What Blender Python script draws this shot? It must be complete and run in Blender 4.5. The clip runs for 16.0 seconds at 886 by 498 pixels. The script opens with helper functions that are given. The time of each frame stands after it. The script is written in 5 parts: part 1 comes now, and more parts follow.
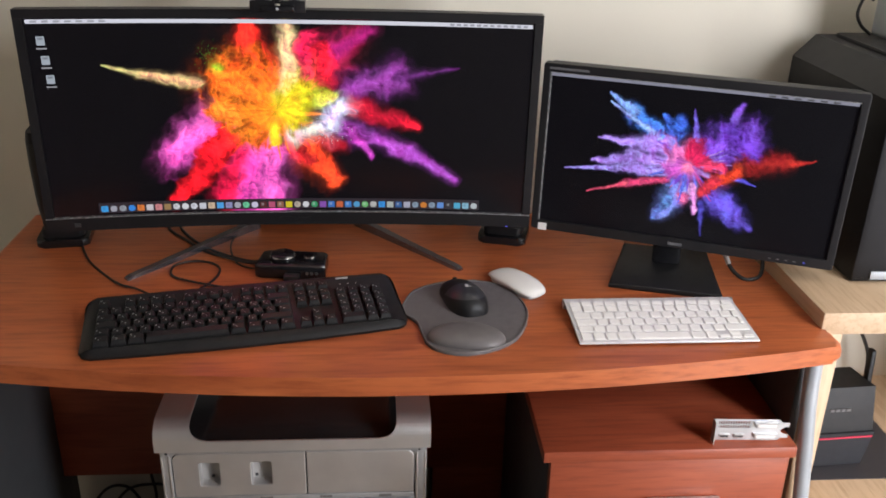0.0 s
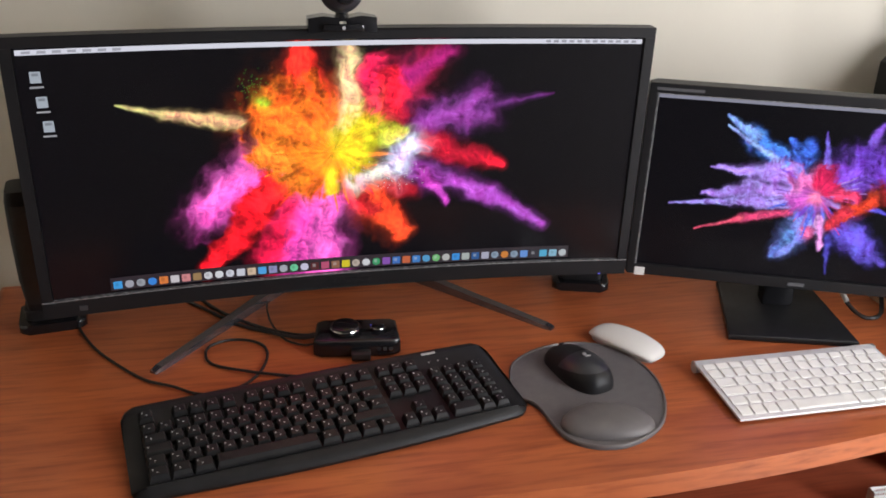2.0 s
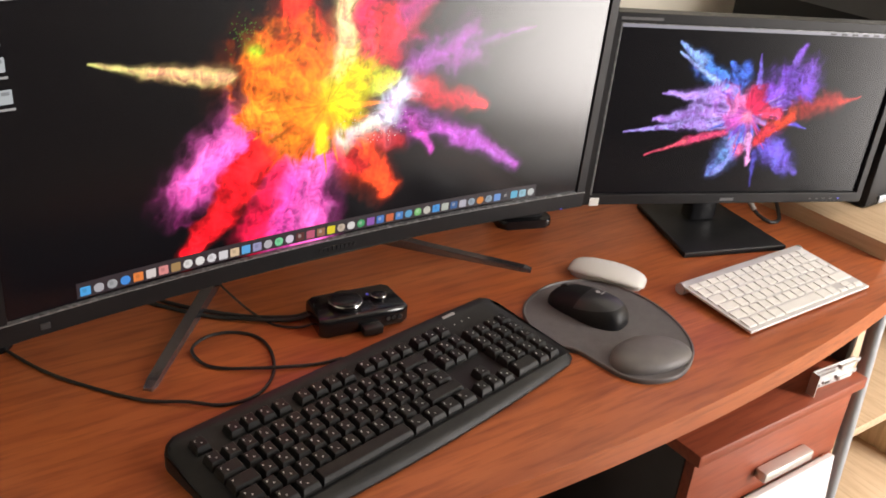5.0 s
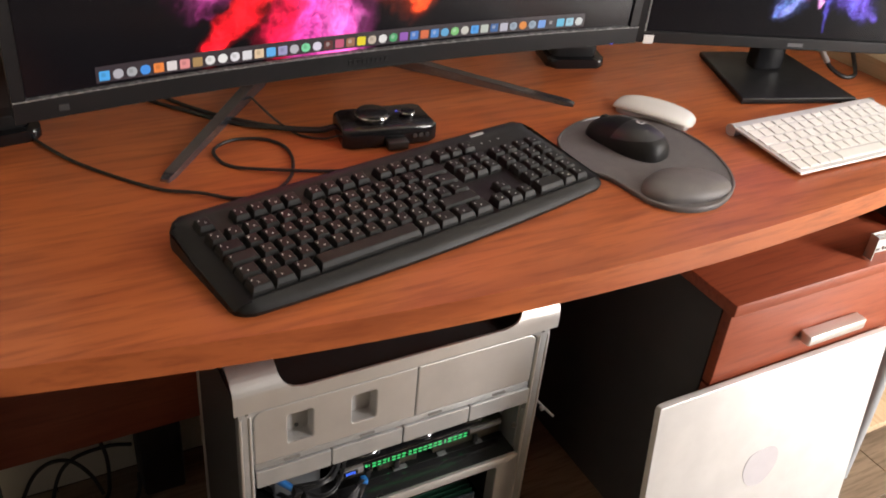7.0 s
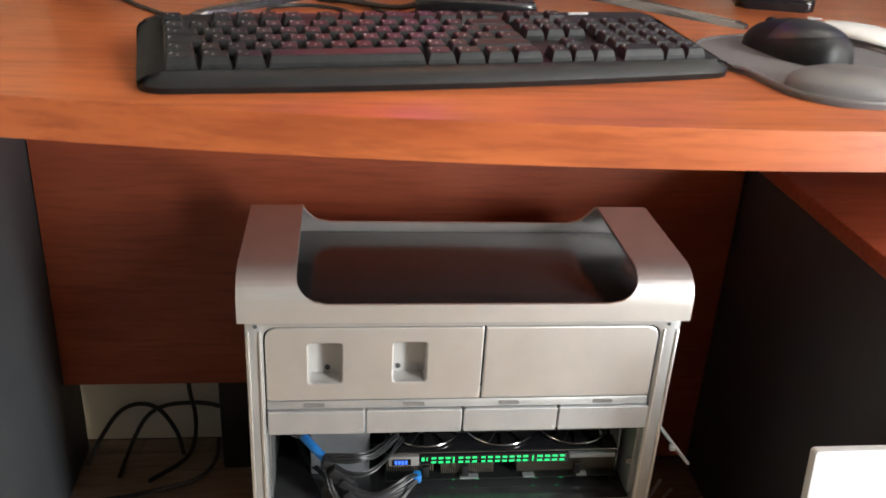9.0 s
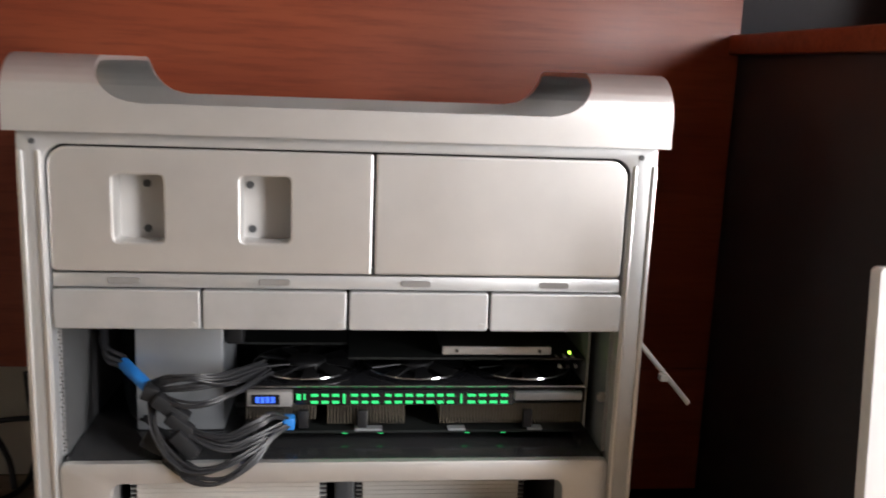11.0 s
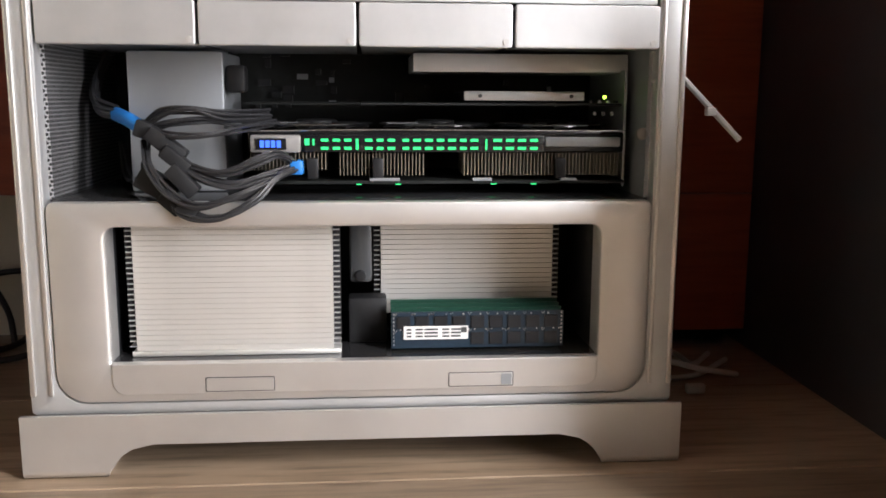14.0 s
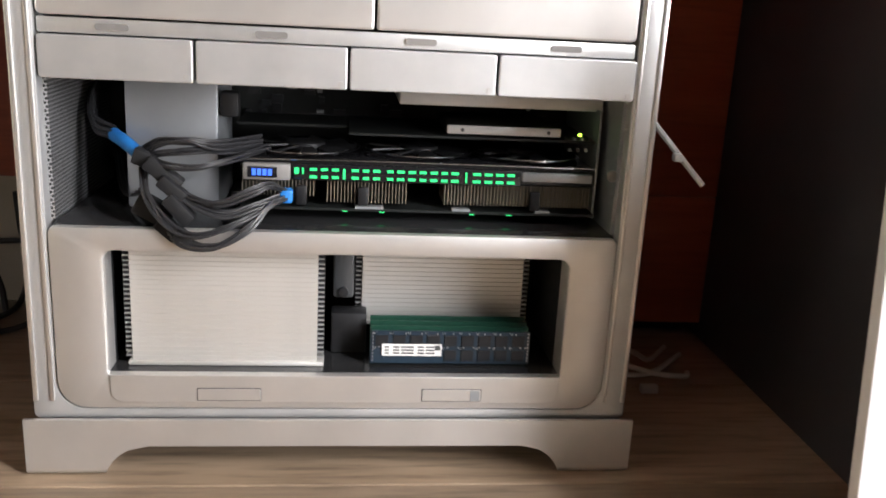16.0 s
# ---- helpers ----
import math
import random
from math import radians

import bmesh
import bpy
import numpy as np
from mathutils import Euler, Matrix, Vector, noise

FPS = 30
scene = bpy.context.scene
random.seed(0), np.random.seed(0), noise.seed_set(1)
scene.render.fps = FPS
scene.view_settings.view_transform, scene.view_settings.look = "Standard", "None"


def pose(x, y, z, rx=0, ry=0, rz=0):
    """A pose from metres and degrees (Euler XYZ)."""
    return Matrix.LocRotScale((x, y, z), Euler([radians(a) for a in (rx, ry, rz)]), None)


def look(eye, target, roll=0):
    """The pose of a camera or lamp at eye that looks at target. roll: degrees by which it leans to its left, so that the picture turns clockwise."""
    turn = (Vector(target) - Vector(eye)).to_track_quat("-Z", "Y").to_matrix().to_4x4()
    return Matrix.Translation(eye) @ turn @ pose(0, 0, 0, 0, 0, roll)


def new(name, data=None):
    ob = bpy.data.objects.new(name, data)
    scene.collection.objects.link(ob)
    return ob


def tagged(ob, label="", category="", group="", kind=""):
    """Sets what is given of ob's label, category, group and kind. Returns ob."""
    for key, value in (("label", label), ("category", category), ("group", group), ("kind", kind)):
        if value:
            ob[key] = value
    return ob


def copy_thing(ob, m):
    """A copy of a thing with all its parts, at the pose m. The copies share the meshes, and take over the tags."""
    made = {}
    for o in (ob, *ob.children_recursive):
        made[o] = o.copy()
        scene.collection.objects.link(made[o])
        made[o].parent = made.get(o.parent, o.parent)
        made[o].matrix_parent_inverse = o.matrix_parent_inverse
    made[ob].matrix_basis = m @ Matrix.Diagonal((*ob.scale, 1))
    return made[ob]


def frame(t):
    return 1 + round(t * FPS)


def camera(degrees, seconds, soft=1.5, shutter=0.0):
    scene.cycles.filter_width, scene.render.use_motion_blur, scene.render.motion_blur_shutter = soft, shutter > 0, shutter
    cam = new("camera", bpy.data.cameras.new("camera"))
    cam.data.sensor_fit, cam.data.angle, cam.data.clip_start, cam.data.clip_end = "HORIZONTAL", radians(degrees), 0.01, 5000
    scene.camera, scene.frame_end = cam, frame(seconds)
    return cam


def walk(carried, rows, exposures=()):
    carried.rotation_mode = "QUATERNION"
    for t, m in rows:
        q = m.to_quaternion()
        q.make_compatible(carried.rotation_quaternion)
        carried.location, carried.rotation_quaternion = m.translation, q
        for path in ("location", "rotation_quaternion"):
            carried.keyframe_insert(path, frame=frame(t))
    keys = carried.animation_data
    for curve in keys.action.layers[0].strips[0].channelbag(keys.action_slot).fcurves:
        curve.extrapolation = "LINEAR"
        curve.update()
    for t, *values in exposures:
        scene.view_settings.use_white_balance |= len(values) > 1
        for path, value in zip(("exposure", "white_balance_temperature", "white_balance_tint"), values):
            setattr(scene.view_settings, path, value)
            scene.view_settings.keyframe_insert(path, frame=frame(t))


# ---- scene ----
cam = camera(52.5, 16.0, soft=1.7, shutter=0.35)

PATH = [
    (0, (0.389, -1.306, 1.392), (0.528, 0.523, 0.594), 1.4),
    (0.5, (0.298, -1.227, 1.393), (0.527, 0.593, 0.596), 1.3),
    (1, (0.194, -1.162, 1.399), (0.543, 0.633, 0.588), 0.3),
    (1.5, (0.148, -1.073, 1.383), (0.525, 0.728, 0.598), 0.5),
    (2, (0.114, -0.993, 1.373), (0.511, 0.793, 0.566), 1.5),
    (2.5, (-0.001, -0.934, 1.375), (0.622, 0.774, 0.542), 1.2),
    (3, (-0.108, -0.886, 1.369), (0.701, 0.727, 0.505), 0.9),
    (3.2, (-0.12, -0.854, 1.359), (0.716, 0.749, 0.505), 0.9),
    (5.3, (-0.269, -0.73, 1.34), (0.806, 0.677, 0.412), 5.8),
    (5.5, (-0.261, -0.736, 1.34), (0.787, 0.674, 0.384), 5.6),
    (6, (-0.258, -0.755, 1.288), (0.775, 0.652, 0.312), 6.3),
    (6.5, (-0.235, -0.781, 1.26), (0.694, 0.646, 0.212), 5.4),
    (7, (-0.203, -0.801, 1.232), (0.655, 0.638, 0.139), 5.5),
    (7.5, (-0.128, -0.808, 1.173), (0.596, 0.701, 0.078), 4.9),
    (8, (0.014, -0.816, 1.1), (0.499, 0.819, 0.055), 5.0),
    (8.2, (0.032, -0.79, 1.054), (0.438, 0.86, -0.001), 3.9),
    (8.5, (0.087, -0.809, 0.998), (0.407, 0.917, 0.041), 3.0),
    (8.7, (0.097, -0.811, 0.967), (0.366, 0.949, 0.055), 3.2),
    (10.8, (0.227, -0.672, 0.525), (0.362, 1.277, 0.098), 2.8),
    (11, (0.236, -0.653, 0.499), (0.452, 1.295, 0.104), 2.2),
    (11.5, (0.245, -0.63, 0.442), (0.517, 1.315, 0.061), 1.8),
    (12, (0.241, -0.623, 0.396), (0.542, 1.312, -0.011), 0.0),
    (12.5, (0.254, -0.622, 0.357), (0.549, 1.325, 0.006), -1.0),
    (13, (0.251, -0.629, 0.324), (0.461, 1.328, -0.029), -1.0),
    (13.5, (0.243, -0.626, 0.284), (0.414, 1.335, -0.072), -0.1),
    (14, (0.245, -0.627, 0.27), (0.409, 1.338, -0.065), 0.3),
    (14.5, (0.24, -0.622, 0.267), (0.398, 1.342, -0.074), 0.8),
    (15, (0.235, -0.617, 0.272), (0.397, 1.344, -0.086), 1.6),
    (15.5, (0.234, -0.629, 0.309), (0.412, 1.328, -0.066), 2.6),
    (16, (0.236, -0.651, 0.37), (0.461, 1.262, -0.168), 3.1),
]
EXPOSURES = [(0, .0, 6200, 13), (2.5, .06, 6200, 13), (5.5, .3, 6950, 13), (7, .42, 6850, 13), (7.5, .42, 6800, 13), (8, .85, 6650, 12), (8.5, 1.18, 6300, 6),
             (11, .95, 6380, 12), (12, 1.0, 6280, 12), (13, .98, 6380, 13), (13.5, 1.36, 6330, 13), (14, 1.42, 6330, 13), (14.5, 1.47, 6330, 13), (15, 1.55, 6330, 13), (16, 1.42, 6330, 12)]
walk(cam, [(t, look(eye, target, roll)) for t, eye, target, roll in PATH], EXPOSURES)

# ---- world and light ----
world = bpy.data.worlds.new("world")
scene.world = world
world.use_nodes = True
wn = world.node_tree
sky = wn.nodes.new("ShaderNodeTexSky")
sky.sky_type, sky.sun_disc = "NISHITA", False
sky.sun_elevation, sky.sun_rotation = radians(62), radians(190)
wn.links.new(sky.outputs[0], wn.nodes["Background"].inputs[0])
wn.nodes["Background"].inputs[1].default_value = 0.10

# room box: x from RX0 to RX1, y from RY0 to RY1; the window is in the wall behind the camera
RX0, RX1, RY0, RY1, RH = -1.15, 3.3, -1.75, 0.40, 2.55
WIN = (1.72, 2.54, 0.04, 2.20)      # window opening x0, x1, z0, z1 in the wall at RY0
sky_lamp = new("window_daylight", bpy.data.lights.new("window_daylight", "AREA"))
sky_lamp.data.shape, sky_lamp.data.size, sky_lamp.data.size_y = "RECTANGLE", WIN[1] - WIN[0], WIN[3] - WIN[2]
sky_lamp.data.energy, sky_lamp.data.color = 117, (1.0, 0.985, 0.975)
sky_lamp.matrix_world = look(((WIN[0] + WIN[1]) / 2, RY0 - 0.02, (WIN[2] + WIN[3]) / 2), ((WIN[0] + WIN[1]) / 2, 0, (WIN[2] + WIN[3]) / 2 - 0.2))

sun = new("sun", bpy.data.lights.new("sun", "SUN"))
sun.data.energy, sun.data.angle, sun.data.color = 2.0, radians(0.6), (1.0, 0.95, 0.86)
sun.matrix_world = look((2.75, -4.1, 5.9), (2.2, -1.0, 0.0))

# ---- materials ----
def material(name, base, rough=0.5, metal=0.0, coat=0.0, spec=0.5):
    m = bpy.data.materials.new(name)
    m.use_nodes = True
    b = m.node_tree.nodes["Principled BSDF"]
    b.inputs["Base Color"].default_value = (*base, 1)
    b.inputs["Roughness"].default_value, b.inputs["Metallic"].default_value = rough, metal
    b.inputs["Coat Weight"].default_value = coat
    b.inputs["Specular IOR Level"].default_value = spec
    return m


def nod(m, kind, **values):
    n = m.node_tree.nodes.new(kind)
    for k, v in values.items():
        n.inputs[k].default_value = v
    return n


def wire(m, a, b):
    m.node_tree.links.new(a, b)


def bsdf(m):
    return m.node_tree.nodes["Principled BSDF"]


def coords(m, scale, kind="Object"):
    tc = m.node_tree.nodes.new("ShaderNodeTexCoord")
    mp = m.node_tree.nodes.new("ShaderNodeMapping")
    mp.inputs["Scale"].default_value = scale
    wire(m, tc.outputs[kind], mp.inputs["Vector"])
    return mp.outputs[0]


def mixc(m, fac, a, b):
    n = m.node_tree.nodes.new("ShaderNodeMix")
    n.data_type = "RGBA"
    for src, slot in ((fac, 0), (a, 6), (b, 7)):
        if hasattr(src, "is_linked"):
            wire(m, src, n.inputs[slot])
        else:
            n.inputs[slot].default_value = src if slot == 0 else (*src, 1)
    return n.outputs[2]


def ramp(m, src, lo, hi):
    n = m.node_tree.nodes.new("ShaderNodeMapRange")
    n.inputs[1].default_value, n.inputs[2].default_value = lo, hi
    wire(m, src, n.inputs[0])
    return n.outputs[0]


def noise_of(m, scale, size=1.0, detail=4.0, rough=0.55, kind="Object"):
    n = nod(m, "ShaderNodeTexNoise", Scale=size, Detail=detail, Roughness=rough)
    wire(m, coords(m, scale, kind), n.inputs["Vector"])
    return n.outputs[0]


def bump(m, src, strength, dist=0.001):
    n = nod(m, "ShaderNodeBump", Strength=strength, Distance=dist)
    wire(m, src, n.inputs["Height"])
    wire(m, n.outputs[0], bsdf(m).inputs["Normal"])


def worn(name, base, other, size=60, rough=(0.35, 0.5), metal=0.0, fine=900, relief=0.15, spec=0.5):
    """A surface with two scales of variation: blotches in the colour and gloss, and a fine grain in the relief."""
    m = material(name, base, rough[0], metal, spec=spec)
    big = noise_of(m, (1, 1, 1), size, 5)
    wire(m, mixc(m, ramp(m, big, 0.3, 0.75), base, other), bsdf(m).inputs["Base Color"])
    r = m.node_tree.nodes.new("ShaderNodeMapRange")
    r.inputs[3].default_value, r.inputs[4].default_value = rough
    wire(m, noise_of(m, (1, 1, 1), size * 2.3, 6), r.inputs[0])
    wire(m, r.outputs[0], bsdf(m).inputs["Roughness"])
    bump(m, noise_of(m, (1, 1, 1), fine, 2), relief, 0.0006)
    return m


def wood(name, light, dark, streak, grain_axis="x", rough=0.32, size=1.0, fleck=0.0):
    m = material(name, light, rough, coat=0.0)
    s = {"x": (2.2, 26, 26), "y": (26, 2.2, 26), "z": (26, 26, 2.2)}[grain_axis]
    s2 = tuple(v * 5 for v in s)
    s3 = tuple(v * 0.32 for v in s)
    a = noise_of(m, s, size, 6, 0.6)
    f = noise_of(m, s2, size, 5, 0.6)
    g = noise_of(m, s3, size, 4, 0.7)
    col = mixc(m, ramp(m, a, 0.30, 0.72), light, dark)
    mul = m.node_tree.nodes.new("ShaderNodeMix")
    mul.data_type = "RGBA"
    wire(m, ramp(m, f, 0.46, 0.79), mul.inputs[0])
    wire(m, col, mul.inputs[6])
    mul.inputs[7].default_value = (*streak, 1)
    last = m.node_tree.nodes.new("ShaderNodeMix")
    last.data_type = "RGBA"
    wire(m, ramp(m, g, 0.56, 0.86), last.inputs[0])
    wire(m, mul.outputs[2], last.inputs[6])
    last.inputs[7].default_value = (*dark, 1)
    out = last.outputs[2]
    if fleck:
        q = noise_of(m, tuple(v * 2.6 if v < 3 else v * 1.1 for v in s), size, 3, 0.5)
        keep = m.node_tree.nodes.new("ShaderNodeMath")
        keep.operation = "MULTIPLY"
        keep.inputs[1].default_value = fleck
        wire(m, ramp(m, q, 0.60, 0.72), keep.inputs[0])
        stain = noise_of(m, (3.2, 5.5, 3.2), size, 6, 0.65)
        soft = m.node_tree.nodes.new("ShaderNodeMath")
        soft.operation = "MULTIPLY"
        soft.inputs[1].default_value = fleck * 0.8
        wire(m, ramp(m, stain, 0.56, 0.78), soft.inputs[0])
        for amount in (keep.outputs[0], soft.outputs[0]):
            fl = m.node_tree.nodes.new("ShaderNodeMix")
            fl.data_type = "RGBA"
            wire(m, amount, fl.inputs[0])
            wire(m, out, fl.inputs[6])
            fl.inputs[7].default_value = (*streak, 1)
            out = fl.outputs[2]
    wire(m, out, bsdf(m).inputs["Base Color"])
    r = m.node_tree.nodes.new("ShaderNodeMapRange")
    r.inputs[3].default_value, r.inputs[4].default_value = rough - 0.06, rough + 0.14
    wire(m, noise_of(m, (1, 1, 1), 18, 5), r.inputs[0])
    wire(m, r.outputs[0], bsdf(m).inputs["Roughness"])
    bump(m, f, 0.03, 0.0005)
    return m


def brushed(name, base, rough, axis="x", metal=1.0):
    m = material(name, base, rough, metal)
    s = {"x": (6, 900, 900), "y": (900, 6, 900), "z": (900, 900, 6)}[axis]
    streaks = noise_of(m, s, 1.0, 3)
    r = m.node_tree.nodes.new("ShaderNodeMapRange")
    r.inputs[3].default_value, r.inputs[4].default_value = rough - 0.03, rough + 0.04
    wire(m, streaks, r.inputs[0])
    wire(m, r.outputs[0], bsdf(m).inputs["Roughness"])
    blot = noise_of(m, (1, 1, 1), 14, 5)
    wire(m, mixc(m, ramp(m, blot, 0.35, 0.75), base, tuple(v * 0.88 for v in base)), bsdf(m).inputs["Base Color"])
    bump(m, noise_of(m, (1, 1, 1), 1500, 2), 0.06, 0.0003)
    return m


def glow(name, colour, strength):
    m = material(name, (0.01, 0.01, 0.01), 0.4)
    bsdf(m).inputs["Emission Color"].default_value = (*colour, 1)
    bsdf(m).inputs["Emission Strength"].default_value = strength
    return m


M = {}
M["cherry"] = wood("cherry_laminate", (0.53, 0.150, 0.048), (0.37, 0.090, 0.030), (0.23, 0.050, 0.018), "x", 0.30, fleck=0.46)
bsdf(M["cherry"]).inputs["Specular IOR Level"].default_value = 0.5
# the desk's cherry again, darkened in place of the shade under the top
M["cherry_shaded"] = wood("cherry_laminate_shaded", (0.36, 0.085, 0.036), (0.27, 0.055, 0.024), (0.18, 0.036, 0.017), "x", 0.40)
def vary(m, amount):
    """Each board a little lighter or darker than the next."""
    info = m.node_tree.nodes.new("ShaderNodeObjectInfo")
    r = m.node_tree.nodes.new("ShaderNodeMapRange")
    r.inputs[3].default_value, r.inputs[4].default_value = 1 - amount, 1 + amount
    wire(m, info.outputs["Random"], r.inputs[0])
    h = m.node_tree.nodes.new("ShaderNodeHueSaturation")
    old = bsdf(m).inputs["Base Color"].links[0].from_socket
    wire(m, old, h.inputs["Color"])
    wire(m, r.outputs[0], h.inputs["Value"])
    wire(m, h.outputs[0], bsdf(m).inputs["Base Color"])


M["oak"] = wood("light_oak_laminate", (0.62, 0.46, 0.30), (0.54, 0.38, 0.235), (0.42, 0.28, 0.16), "y", 0.5)
M["oak_z"] = wood("light_oak_side", (0.62, 0.46, 0.30), (0.54, 0.38, 0.235), (0.42, 0.28, 0.16), "z", 0.5)
M["board"] = wood("floor_laminate", (0.33, 0.245, 0.17), (0.21, 0.150, 0.10), (0.10, 0.070, 0.045), "x", 0.36)
vary(M["board"], 0.22)
M["black"] = worn("black_plastic", (0.011, 0.011, 0.012), (0.017, 0.017, 0.018), 40, (0.38, 0.52), spec=0.27)
M["key"] = worn("black_key_plastic", (0.011, 0.011, 0.012), (0.019, 0.019, 0.019), 90, (0.40, 0.54), spec=0.24)
M["gloss"] = worn("glossy_black_plastic", (0.010, 0.010, 0.011), (0.013, 0.013, 0.015), 30, (0.10, 0.2), relief=0.03)
M["bezel"] = worn("dark_grey_bezel", (0.009, 0.009, 0.010), (0.013, 0.012, 0.013), 25, (0.40, 0.52), relief=0.08, spec=0.24)
M["side_black"] = worn("black_laminate", (0.044, 0.043, 0.049), (0.055, 0.053, 0.060), 9, (0.42, 0.55), relief=0.1)
M["grey_panel"] = worn("dark_grey_laminate", (0.040, 0.043, 0.046), (0.050, 0.053, 0.056), 8, (0.45, 0.6))
M["alu"] = brushed("bead_blasted_aluminium", (0.72, 0.705, 0.685), 0.40, "x", 0.80)
M["alu_bright"] = brushed("machined_aluminium", (0.80, 0.79, 0.77), 0.34, "x", 0.9)
M["alu_panel"] = brushed("satin_aluminium_panel", (0.76, 0.755, 0.75), 0.40, "z", 0.2)
M["plate"] = worn("galvanised_plate", (0.50, 0.51, 0.51), (0.60, 0.60, 0.60), 25, (0.42, 0.55), 0.75, relief=0.06)
M["steel_grey"] = worn("grey_steel", (0.30, 0.32, 0.34), (0.37, 0.385, 0.40), 18, (0.4, 0.52), 0.6, relief=0.05)
# near-black for black parts, and for deep insides in place of their shade
M["black_and_shade"] = worn("black_parts_and_shade", (0.010, 0.010, 0.011), (0.016, 0.016, 0.017), 60, (0.5, 0.7), spec=0.3)
M["fin"] = brushed("heat_sink_fin", (0.74, 0.73, 0.70), 0.45, "x", 0.7)
M["fin_gold"] = brushed("card_fin", (0.28, 0.25, 0.20), 0.4, "z", 0.6)
M["pcb"] = worn("black_circuit_board", (0.007, 0.008, 0.008), (0.012, 0.014, 0.013), 260, (0.4, 0.6), spec=0.3)
M["pcb_green"] = worn("green_circuit_board", (0.007, 0.040, 0.026), (0.012, 0.06, 0.036), 220, (0.3, 0.45))
M["pcb_blue"] = worn("blue_circuit_board", (0.010, 0.022, 0.036), (0.018, 0.034, 0.052), 200, (0.25, 0.4))
M["chip"] = worn("memory_chip", (0.008, 0.009, 0.011), (0.013, 0.014, 0.016), 200, (0.3, 0.45))
M["solder"] = material("solder", (0.6, 0.6, 0.6), 0.3, 1.0)
# greyer than the bay cover: the recesses' shadow is put into this colour
M["pocket"] = worn("shade_grey_pocket_metal", (0.46, 0.45, 0.435), (0.52, 0.51, 0.495), 25, (0.45, 0.55), 0.35, relief=0.04)
M["emblem"] = worn("pale_lilac_grey_print", (0.52, 0.50, 0.53), (0.56, 0.54, 0.57), 40, (0.35, 0.45))
M["latch"] = worn("dull_grey_latch", (0.20, 0.19, 0.18), (0.25, 0.24, 0.23), 60, (0.45, 0.6), 0.3)
M["chrome"] = material("chrome", (0.72, 0.72, 0.74), 0.14, 1.0)
M["silver_paint"] = worn("silver_grey_paint", (0.36, 0.39, 0.42), (0.42, 0.45, 0.48), 20, (0.35, 0.5), 0.3)
# light grey for strips that draw the window's glint on the bezels
M["edge_highlight"] = worn("grey_edge_highlight", (0.20, 0.20, 0.205), (0.25, 0.25, 0.255), 60, (0.22, 0.32), 0.2)
M["rubber"] = worn("black_cable_sheath", (0.012, 0.012, 0.012), (0.02, 0.02, 0.02), 80, (0.4, 0.55))
M["sleeve"] = worn("dark_grey_wire", (0.011, 0.011, 0.012), (0.030, 0.030, 0.033), 400, (0.32, 0.48))
M["blue"] = worn("blue_connector", (0.015, 0.16, 0.50), (0.02, 0.20, 0.58), 120, (0.4, 0.55))
M["white"] = worn("white_plastic", (0.84, 0.83, 0.80), (0.79, 0.78, 0.75), 60, (0.28, 0.4), relief=0.05)
M["white_gloss"] = worn("white_gloss_plastic", (0.80, 0.79, 0.76), (0.78, 0.77, 0.74), 20, (0.10, 0.18), relief=0.02)
M["white_cable"] = worn("white_cable", (0.52, 0.51, 0.49), (0.45, 0.44, 0.42), 60, (0.4, 0.5))
M["pad"] = worn("grey_mouse_pad_cloth", (0.112, 0.103, 0.107), (0.140, 0.128, 0.131), 70, (0.75, 0.9), fine=2600, relief=0.5)
M["gel"] = worn("grey_gel_rest_cover", (0.115, 0.106, 0.106), (0.145, 0.133, 0.131), 40, (0.40, 0.54), fine=1500, relief=0.12)
M["wall"] = worn("cream_wall_paint", (0.71, 0.67, 0.57), (0.67, 0.63, 0.53), 2.2, (0.75, 0.9), fine=240, relief=0.25)
# for the unseen window wall: dark, so the screens mirror little of it
M["wall_dimmed"] = worn("dimmed_unseen_wall", (0.115, 0.10, 0.09), (0.10, 0.088, 0.078), 2.2, (0.75, 0.9), fine=240, relief=0.25)
M["ceiling"] = worn("white_ceiling_paint", (0.78, 0.77, 0.74), (0.75, 0.74, 0.71), 2, (0.8, 0.9))
M["paper"] = worn("white_label", (0.74, 0.73, 0.71), (0.68, 0.67, 0.65), 300, (0.5, 0.6))
M["mark"] = material("white_print", (0.42, 0.42, 0.42), 0.5)
M["legend"] = material("white_key_print", (0.55, 0.57, 0.58), 0.6)
M["ink"] = material("dark_print", (0.05, 0.05, 0.05), 0.5)
M["mark_grey"] = material("grey_print", (0.10, 0.10, 0.105), 0.4)
M["red_line"] = material("red_trim", (0.5, 0.02, 0.06), 0.4)
M["router_face"] = worn("dark_grey_router_front", (0.016, 0.017, 0.021), (0.022, 0.023, 0.027), 40, (0.5, 0.65), spec=0.3)
M["led_text"] = glow("green_card_lettering", (0.035, 1.0, 0.26), 0.55)
M["shelf_dark"] = worn("dark_satin_steel", (0.07, 0.07, 0.073), (0.085, 0.085, 0.088), 20, (0.14, 0.22), 0.7, relief=0.01)
M["led_blue"] = glow("blue_card_display", (0.05, 0.16, 1.0), 0.8)
M["led_small"] = glow("green_status_light", (0.45, 1.0, 0.05), 3)
M["led_violet"] = glow("blue_status_light", (0.12, 0.12, 0.9), 0.8)


